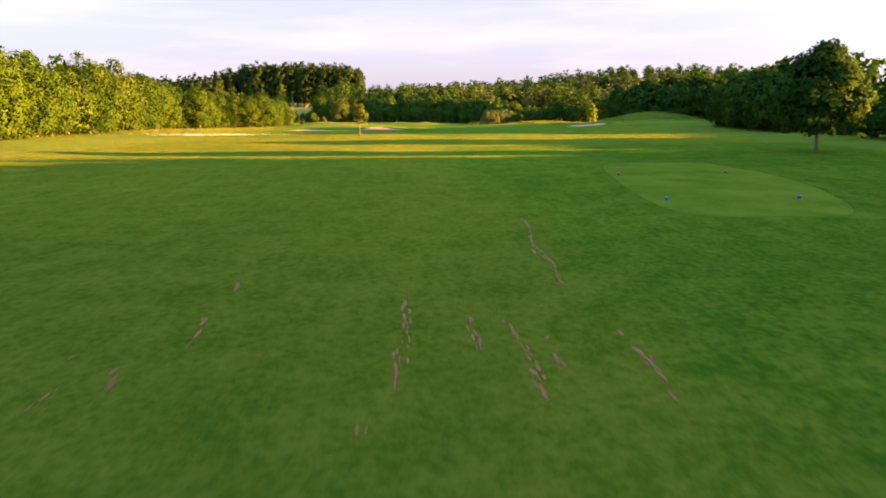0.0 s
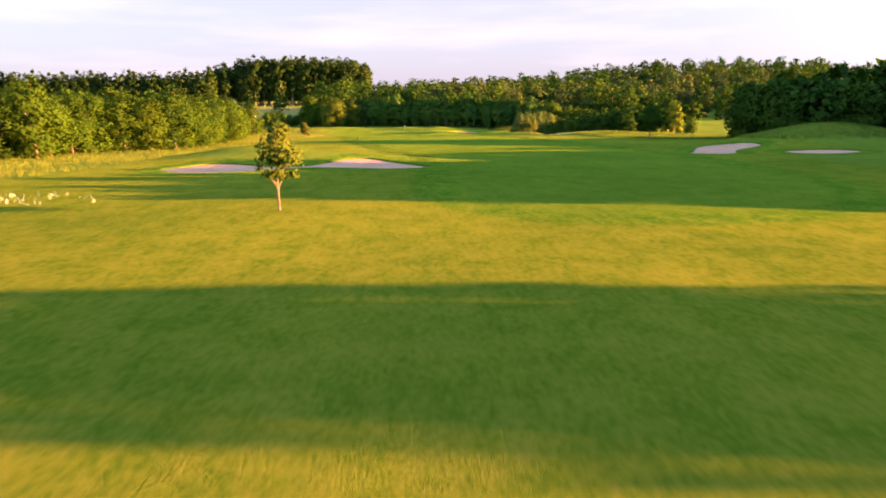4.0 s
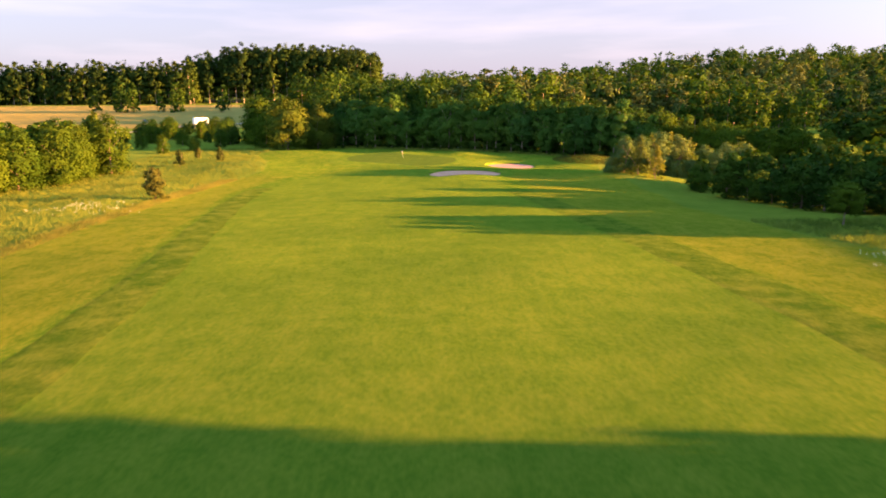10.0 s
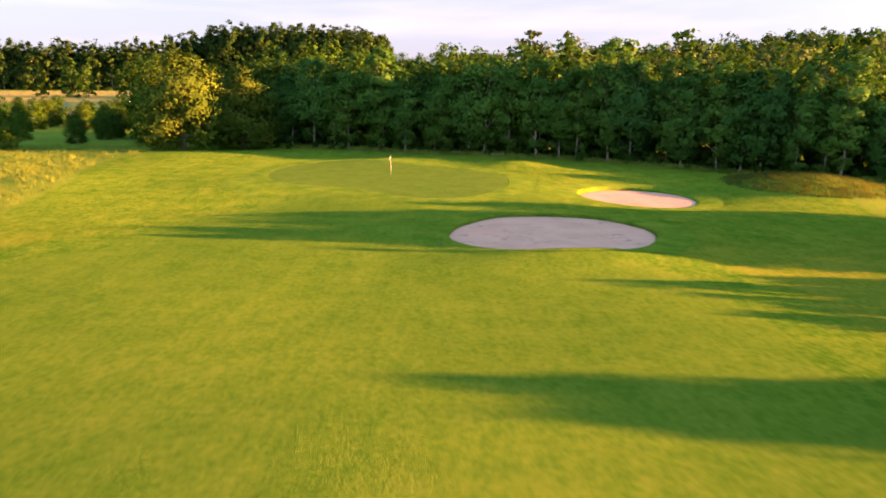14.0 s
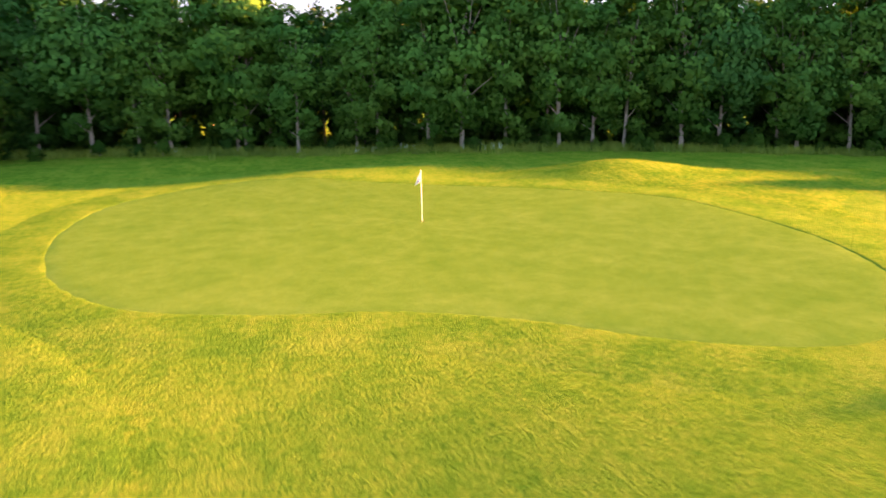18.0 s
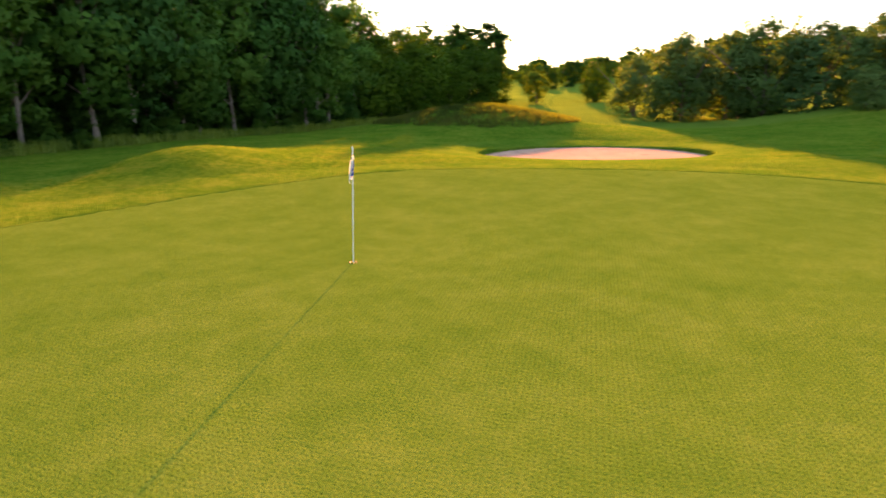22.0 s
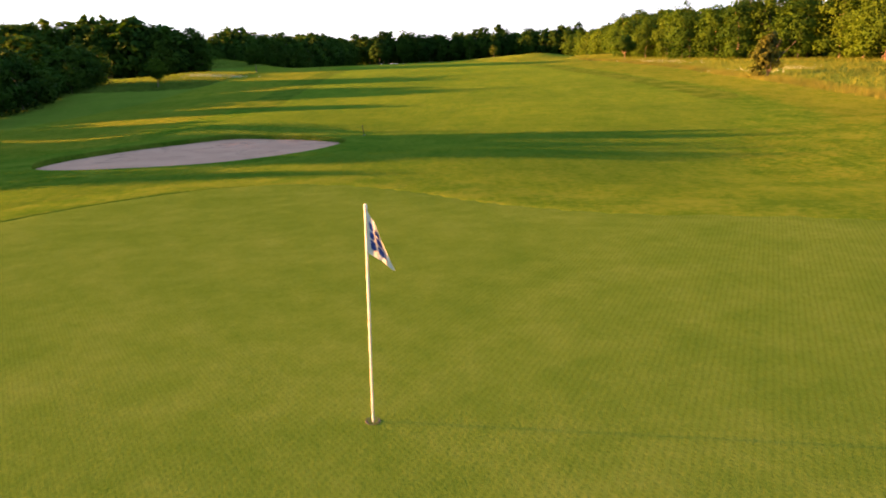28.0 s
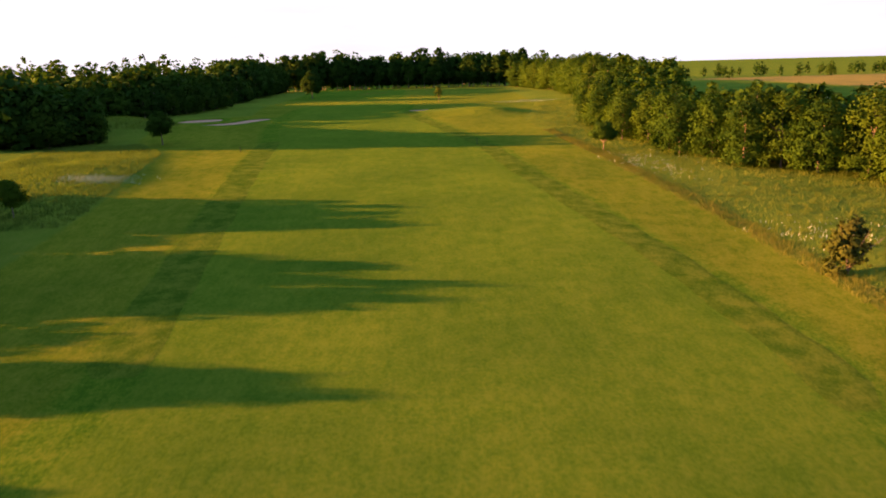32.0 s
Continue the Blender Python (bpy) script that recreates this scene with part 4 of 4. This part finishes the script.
# big tree and bushes at the corner of the woodland
put(CORNER[0], -33.6, 28.5, 0.94, "big rounded sunlit tree at the corner of the woodland", "tree")
put(CORNER[0], -25.6, 32.5, 0.82, "rounded sunlit tree at the corner of the woodland", "tree")
put(ROW[1], -42, 39, 0.95, "rounded sunlit tree at the corner of the woodland", "tree")
put(ROW[2], -47, 52, 1.5, "big rounded sunlit tree at the corner of the woodland", "tree")
for x, y, s in ((-56, 40, 0.5), (-60, 28, 0.45), (-66, 20, 0.5), (-58, 56, 0.6), (-70, 48, 0.55), (-78, 36, 0.5), (-84, 60, 0.6), (-96, 52, 0.55), (-64, 70, 0.6), (-74, 80, 0.6)):
    put(ROW[int(-x) % 5], x, y, s, "low green bush beyond the long grass", "bush")
for k in range(44):
    x, y = PLACE.uniform(-100, -46), PLACE.uniform(44, 112)
    put((HEDGE + ROW)[k % 9], x, y, PLACE.uniform(0.42, 0.75), "dark green bush between the meadow and the lane", "bush", "bushes by the lane")
put(BRIGHT[1], -121, 100, 1.25, "bright yellow-green tree beyond the thicket", "tree")


# far woods: one object each
FAR = np.random.default_rng(9)


def block(x0, x1, y0, y1, step, lo=0.85, hi=1.15, keep=1.0):
    for y in np.arange(y0, y1, step):
        for x in np.arange(x0, x1, step):
            if FAR.random() < keep:
                yield x + FAR.normal() * step * 0.2, y + FAR.normal() * step * 0.2, FAR.uniform(lo, hi)


def domed(spots, x0, x1):
    """Lower towards both ends of a stand."""
    return [(x, y, s * (0.86 + 0.2 * math.sin(math.pi * min(1, max(0, (x - x0) / (x1 - x0)))) ** 0.6)) for x, y, s in spots]


merged("poplar_plantation", "tall distant poplar plantation with bare trunks", 201, domed(block(-226, -38, 545, 640, 10.5, 0.96, 1.03), -226, -30), 51, 9.6, 5, column, 1350, 1.8, M_POPLAR, 60)
merged("poplar_plantation", "long distant line of poplars beyond the field", 202, list(block(-640, -215, 520, 552, 10, 0.92, 0.98)), 42, 10.5, 0, dome, 900, 2.0, M_POPLAR)
merged("distant_wood", "distant mixed wood with silvery crowns", 203, list(block(20, 330, 120, 330, 15, 0.8, 1.25, 0.55)), 21, 7.5, 0.5, dome, 900, 1.1, M_SILVER)
merged("distant_wood", "distant dark green wood on rising land", 204, list(block(10, 440, 80, 470, 15, 0.9, 1.35, 0.48)), 18.5, 7.5, 0.5, dome, 640, 1.2, M_DARK)
merged("distant_wood", "distant green wood beyond the woodland", 205, list(block(-60, 60, 200, 420, 14, 0.8, 1.35, 0.7)), 21, 8, 0.5, dome, 760, 1.15, M_DARK)
merged("distant_wood", "distant sunlit trees beyond the field", 206, list(block(-230, -110, 345, 370, 13, 0.7, 1.2, 0.5)), 20, 5.5, 0.0, dome, 520, 1.3, M_DARK)
merged("distant_wood", "distant dark wood on the horizon", 207, list(block(190, 520, -430, -130, 19, 0.8, 1.2, 0.7)), 14, 7.5, 1.0, dome, 240, 2.2, M_DARK)
merged("distant_wood", "distant wood beyond the tee", 208, list(block(-420, -90, -560, -450, 19, 0.32, 0.45, 0.6)) + list(block(-90, 300, -560, -450, 19, 0.8, 1.1, 0.8)), 21, 7.5, 1.0, dome, 220, 2.2, M_DARK)
merged("distant_wood", "distant wood against the low sun", 209, list(block(270, 520, -120, 60, 20, 0.6, 1.0, 0.8)), 10, 7.5, 1.0, dome, 220, 2.2, M_DARK)

for pool in (ROW, WALL, BACK, HEDGE, WILLOW, YOUNG, FULL, SHRUB, BRIGHT, UNDER, ALONE, CORNER, FEATHER, WISPY):
    for ob in pool:
        if ob.name not in used_first:
            for o in (*ob.children_recursive, ob):
                bpy.data.objects.remove(o)


# ---- long grass, flowers ----
def tufts(name, label, spots, tall, wide, material, seed, blades=7):
    r = np.random.default_rng(seed)
    n = len(spots)
    base = np.repeat(np.array(spots, float), blades, 0)
    base[:, :2] += r.normal(size=(n * blades, 2)) * wide
    z = height(base[:, 0], base[:, 1]) - 0.03
    a = r.random(n * blades) * 6.28
    h = tall * r.uniform(0.5, 1.25, n * blades)
    side = np.stack([np.cos(a), np.sin(a), 0 * a], 1) * (0.016 + 0.03 * tall)
    lean = np.stack([np.cos(a + 1.6), np.sin(a + 1.6), 0 * a], 1) * (h * r.uniform(0, 0.5, n * blades))[:, None]
    p = np.stack([base[:, 0], base[:, 1], z], 1)
    up = np.stack([0 * h, 0 * h, h], 1)
    q = np.stack([p - side, p + side, p + lean + up + side * 0.15, p + lean + up - side * 0.15], 1)
    ob = new(name, quads_mesh(name, q, material))
    return tagged(ob, label, "grass", kind="stuff")


M_LONG = leaf_material("long_grass", (0.061, 0.104, 0.019), (0.139, 0.178, 0.046), 0.4)
M_FLOWER = plain("white_flowers", (0.28, 0.36, 0.30), (0.42, 0.52, 0.48), 3.0, 0.8)
M_KNOLL = leaf_material("reddish_grass", (0.044, 0.062, 0.014), (0.092, 0.086, 0.030), 0.5)
M_DRY = leaf_material("reddish_dry_grass", (0.096, 0.116, 0.028), (0.172, 0.164, 0.050), 0.4)
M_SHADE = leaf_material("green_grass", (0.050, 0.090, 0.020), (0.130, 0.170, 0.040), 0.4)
G = np.random.default_rng(21)


def scatter(n, x0, x1, y0, y1, test=None):
    p = np.stack([G.uniform(x0, x1, n), G.uniform(y0, y1, n)], 1)
    return p if test is None else p[test(p[:, 0], p[:, 1])]


left_edge = lambda x, y: x < np.interp(y, (-250, -205, -190, -140, -110, -85, -45, -25, -11, 3, 12, 40), (-40, -30, -27, -29, -30.5, -31.6, -31.6, -28.6, -30.6, -36, -38, -29)) - 0.4
right_edge = lambda x, y: x > np.interp(y, (-225, -215, -170, -150, -130, -104, -83, -60, -30, 0, 12), (50, 66, 58, 46, 42.5, 40, 40, 44, 42, 48, 50)) + 0.4
tufts("long_grass", "long dry meadow grass along the rough", scatter(15000, -66, -26, -250, 36, left_edge), 0.42, 0.24, M_LONG, 31)
tufts("long_grass", "long dry meadow grass beside the wood", scatter(9000, 39, 72, -165, -98, right_edge), 0.42, 0.24, M_LONG, 32)
k = scatter(12000, 27, 64, -22, 12)
k = k[np.exp(-((k[:, 0] - 46) / 9) ** 2 - ((k[:, 1] + 5) / 8) ** 2) > 0.33]
tufts("long_grass", "reddish long grass on the knoll beyond the green", k, 0.32, 0.18, M_KNOLL, 33)
k = scatter(9000, 45, 96, -206, -178)
k = k[np.exp(-((k[:, 0] - 71) / 15) ** 2 - ((k[:, 1] + 192) / 8) ** 2) > 0.35]
tufts("long_grass", "long grass on the big mound", k, 0.35, 0.2, M_LONG, 34)
foot = np.concatenate([p[None] - n * G.uniform(-2.5, 1.8, (26, 1)) + G.normal(size=(26, 2)) * 0.8 for p, n in along([(-36, 41), (-13, 33.5), (18, 21), (45, 11.6), (66, 5.6)], 1.0)])
tufts("woodland_grass", "rough green grass and weeds at the foot of the woodland", foot, 0.55, 0.2, M_SHADE, 36)
edge = np.stack([G.uniform(-1.8, 0.5, 2600), G.uniform(-170, -40, 2600)], 1)
edge[:, 0] += np.interp(edge[:, 1], (-190, -140, -110, -85, -45, -25), (-27, -29, -30.5, -31.6, -31.6, -28.6))
tufts("dry_grass", "reddish dry grass along the edge of the mown rough", edge, 0.34, 0.25, M_DRY, 38)
k = np.concatenate([G.normal((6.5, 26.3), (1.3, 0.4), (26, 2)), G.normal((-9, 32.2), (1.0, 0.4), (9, 2)), G.normal((14, 22.8), (1.0, 0.4), (9, 2))])
tufts("white_umbels", "white umbel flowers at the foot of the woodland", k, 0.5, 0.22, M_FLOWER, 39, 2)
k = np.concatenate([G.normal((46.5, -122.5), (2.6, 1.3), (420, 2)), G.normal((-37, -256), (5, 2), (170, 2)), G.normal((-34, -125), (2.6, 6), (90, 2)), G.normal((-38, -84), (3, 3), (50, 2))])
tufts("white_flowers", "patches of small white meadow flowers", k, 0.34, 0.4, M_FLOWER, 35, 4)


# ---- golf furniture ----
def lathe(bm, rings_, seg=16):
    """Adds a body turned round z: rings_ of (radius, height)."""
    prev = None
    for rad, z in rings_:
        cur = [bm.verts.new((rad * math.cos(2 * math.pi * i / seg), rad * math.sin(2 * math.pi * i / seg), z)) for i in range(seg)]
        if prev:
            for i in range(seg):
                j = (i + 1) % seg
                bm.faces.new((prev[i], prev[j], cur[j], cur[i]))
        prev = cur
    bm.faces.new(prev)


def box(bm, x0, x1, y0, y1, z0, z1, bevel=0.0):
    made = bmesh.ops.create_cube(bm, size=1.0, matrix=Matrix.Translation(((x0 + x1) / 2, (y0 + y1) / 2, (z0 + z1) / 2)) @ Matrix.Diagonal((x1 - x0, y1 - y0, z1 - z0, 1)))
    if bevel:
        edges = {e for v in made["verts"] for e in v.link_edges}
        bmesh.ops.bevel(bm, geom=list(edges), offset=bevel, segments=2, affect="EDGES")


def flagstick(x, y):
    e = new("flagstick")
    e.location = (x, y, hz(x, y) + 0.02)
    e.rotation_euler = (radians(2.7), radians(-1.4), 0)
    tagged(e, "white flagstick with a white and blue flag in the hole", "flagstick")
    bm = bmesh.new()
    lathe(bm, [(0.010, -0.1), (0.010, 0.7), (0.012, 0.71), (0.012, 2.09), (0.016, 2.10), (0.016, 2.13), (0.008, 2.145)], 12)
    part("pole", bm, M_WHITE, e, "thin white pole")
    bm = bmesh.new()
    lathe(bm, [(0.054, 0.002), (0.075, 0.004), (0.078, 0.0), (0.054, -0.01), (0.054, -0.1)], 20)
    part("cup", bm, M_POST, e, "dark hole with a white cup")
    bm = bmesh.new()
    def cloth(u, v, off=0.0):
        """Limp cloth: it hangs from the pole in folds, and its free corner droops."""
        return (-0.012 - 0.25 * u * (0.35 + 0.65 * v), 0.045 * math.sin(u * 7 + v * 2) * u + off, 2.09 - 0.40 * v - 0.17 * u)

    nx, nz = 10, 12
    grid = [bm.verts.new(cloth(i / nx, j / nz)) for i in range(nx + 1) for j in range(nz + 1)]
    for i in range(nx):
        for j in range(nz):
            a = i * (nz + 1) + j
            bm.faces.new((grid[a], grid[a + 1], grid[a + nz + 2], grid[a + nz + 1]))
    bmesh.ops.solidify(bm, geom=bm.faces[:], thickness=0.004)
    flag = part("flag", bm, M_WHITE, e, "limp white cloth flag")
    bm = bmesh.new()
    # two lines of print, as plain bars
    for off in (0.009, -0.009):
        for u0, u1, v0, v1 in ((0.14, 0.36, 0.18, 0.36), (0.14, 0.36, 0.41, 0.57), (0.14, 0.36, 0.62, 0.84), (0.46, 0.78, 0.26, 0.40), (0.46, 0.78, 0.45, 0.61), (0.46, 0.78, 0.66, 0.86)):
            bar = [[bm.verts.new(cloth(u0 + (u1 - u0) * i / 3, v, off)) for v in (v0, v1)] for i in range(4)]
            for i in range(3):
                bm.faces.new((bar[i][0], bar[i][1], bar[i + 1][1], bar[i + 1][0]))
    part("emblem", bm, M_BLUE, flag, "blue print on the cloth")
    return e


flagstick(0, 0)


def tee_marker(x, y, material, label):
    e = new("tee_marker")
    e.location = (x, y, hz(x, y) + 0.06)
    tagged(e, label, "tee marker", "tee markers")
    bm = bmesh.new()
    lathe(bm, [(0.03, 0), (0.08, 0.02), (0.10, 0.06), (0.095, 0.11), (0.065, 0.16), (0.025, 0.185)], 16)
    part("body", bm, material, e)
    bm = bmesh.new()
    lathe(bm, [(0.025, -0.1), (0.025, 0.06)], 8)
    part("spike", bm, M_METAL, e)
    return e


for x, y in ((11.5, -342.3), (19.2, -342.0)):
    tee_marker(x, y, M_RED_PAINT, "red tee marker on the mown tee")
for x, y in ((10.1, -354.2), (16.9, -354.6)):
    tee_marker(x, y, M_BLUE_PAINT, "blue tee marker on the mown tee")


def distance_post(x, y, label):
    e = new("distance_post")
    e.location = (x, y, hz(x, y))
    tagged(e, label, "post", "distance posts")
    bm = bmesh.new()
    box(bm, -0.05, 0.05, -0.05, 0.05, -0.1, 1.0, 0.012)
    part("shaft", bm, M_POST, e)
    bm = bmesh.new()
    lathe(bm, [(0.06, 1.0), (0.065, 1.03), (0.04, 1.07), (0.01, 1.08)], 12)
    part("cap", bm, M_POST, e)
    return e


distance_post(-11.1, -150.5, "dark wooden distance post beside the fairway")
distance_post(32.2, -149.5, "dark wooden distance post in the rough")


def bunker_rake(x, y):
    e = new("bunker_rake")
    e.location = (x, y, hz(x, y))
    tagged(e, "small rake standing upright at the bunker edge", "rake")
    bm = bmesh.new()
    lathe(bm, [(0.018, 0.0), (0.018, 0.62)], 10)
    bmesh.ops.rotate(bm, cent=(0, 0, 0), matrix=Matrix.Rotation(radians(7), 3, "Y"), verts=bm.verts[:])
    part("handle", bm, M_POST, e, "dark wooden handle")
    bm = bmesh.new()
    box(bm, -0.03, 0.03, -0.28, 0.28, 0.0, 0.05, 0.01)
    for i in range(9):
        y0 = -0.26 + i * 0.065
        box(bm, -0.02, -0.005, y0 - 0.006, y0 + 0.006, -0.09, 0.0)
    part("head", bm, M_BLACK, e, "black toothed head")
    return e


bunker_rake(5.5, -35.4)


def van(x, y, turn):
    e = new("parked_lorry")
    e.location, e.rotation_euler = (x, y, hz(x, y)), (0, 0, turn)
    tagged(e, "white lorry standing on the lane beyond the meadow", "lorry")
    bm = bmesh.new()
    prof = [(-2.9, 0.45), (2.7, 0.45), (2.9, 0.9), (2.6, 1.25), (1.9, 1.45), (1.3, 2.45), (-2.8, 2.6), (-2.95, 1.0)]
    a = [bm.verts.new((px, -0.98, pz)) for px, pz in prof]
    b = [bm.verts.new((px, 0.98, pz)) for px, pz in prof]
    bm.faces.new(a), bm.faces.new(b[::-1])
    for i in range(len(prof)):
        j = (i + 1) % len(prof)
        bm.faces.new((a[j], a[i], b[i], b[j]))
    bmesh.ops.bevel(bm, geom=bm.edges[:], offset=0.08, segments=2, affect="EDGES")
    part("body", bm, M_WHITE, e)
    for wx in (-1.8, 1.8):
        for wy in (-0.98, 0.98):
            bm = bmesh.new()
            lathe(bm, [(0.1, -0.12), (0.34, -0.12), (0.36, -0.06), (0.36, 0.06), (0.34, 0.12), (0.1, 0.12)], 18)
            bmesh.ops.rotate(bm, cent=(0, 0, 0), matrix=Matrix.Rotation(radians(90), 3, "X"), verts=bm.verts[:])
            bmesh.ops.translate(bm, vec=(wx, wy, 0.36), verts=bm.verts[:])
            part("wheel", bm, M_BLACK, e)
    bm = bmesh.new()
    box(bm, 0.55, 1.35, -1.0, 1.0, 1.5, 2.2, 0.03)
    part("side_window", bm, M_BLACK, e)
    return e


lorry = van(-106, 186.5, 0.72)
lorry.scale = (1.6, 1.25, 1.5)
lorry.location.z += 0.2


def road_sign(x, y):
    e = new("road_sign")
    e.location = (x, y, hz(x, y))
    tagged(e, "small blue road sign beside the lane", "sign")
    bm = bmesh.new()
    for px in (-0.6, 0.6):
        box(bm, px - 0.05, px + 0.05, -0.05, 0.05, -0.2, 2.6, 0.01)
    part("posts", bm, M_METAL, e)
    bm = bmesh.new()
    box(bm, -1.1, 1.1, -0.09, -0.055, 1.6, 3.1, 0.01)
    part("panel", bm, M_BLUE_PAINT, e, "blue sign panel")
    return e


road_sign(-136, 190)


# bare soil scars left along the mowing lines before the tee
def soil_scars(lines, seed):
    r = np.random.default_rng(seed)
    verts, faces = [], []
    for x0, y0, x1, y1 in lines:
        n = max(2, int(math.hypot(x1 - x0, y1 - y0) / 0.16))
        for k in range(n):
            if r.random() < 0.35 + 0.25 * math.sin(k * 0.4):
                continue
            f = k / n
            cx, cy = x0 + (x1 - x0) * f + r.normal() * 0.06 + 0.15 * math.sin(k * 0.11), y0 + (y1 - y0) * f
            a, b = r.uniform(0.018, 0.05), r.uniform(0.10, 0.30)
            o = len(verts)
            for i in range(7):
                t = 2 * math.pi * i / 7
                s = r.uniform(0.7, 1.2)
                px, py = cx + a * s * math.cos(t), cy + b * s * math.sin(t)
                verts.append((px, py, hz(px, py) + 0.012))
            verts.append((cx, cy, hz(cx, cy) + 0.02))
            faces += [(o + i, o + (i + 1) % 7, o + 7) for i in range(7)]
    return tagged(new("soil_scars", mesh_of("soil_scars", verts, faces, M_SOIL)), "short brown scars of bare soil in the turf", "soil", kind="stuff")


M_SOIL = plain("bare_soil", (0.15, 0.052, 0.014), (0.23, 0.090, 0.030), 6.0, 0.95, 0.5)
soil_scars([(-3.6, -370.4, -3.8, -376.2), (-8.8, -367.0, -8.4, -368.8), (-8.5, -371.5, -8.5, -373.7), (-10.5, -373.9, -10.5, -374.4), (-10.1, -375.6, -10.2, -376.9), (-9.6, -374.3, -9.2, -375.9),
            (-1.2, -372.4, -1.2, -377.0), (-2.0, -371.8, -2.2, -374.6), (1.3, -364.0, 1.0, -369.8), (1.2, -373.4, 1.1, -377.1), (1.9, -358.0, 1.2, -365.3), (-4.5, -377.8, -4.1, -377.9), (-0.5, -373.6, -0.6, -375.6)], 41)
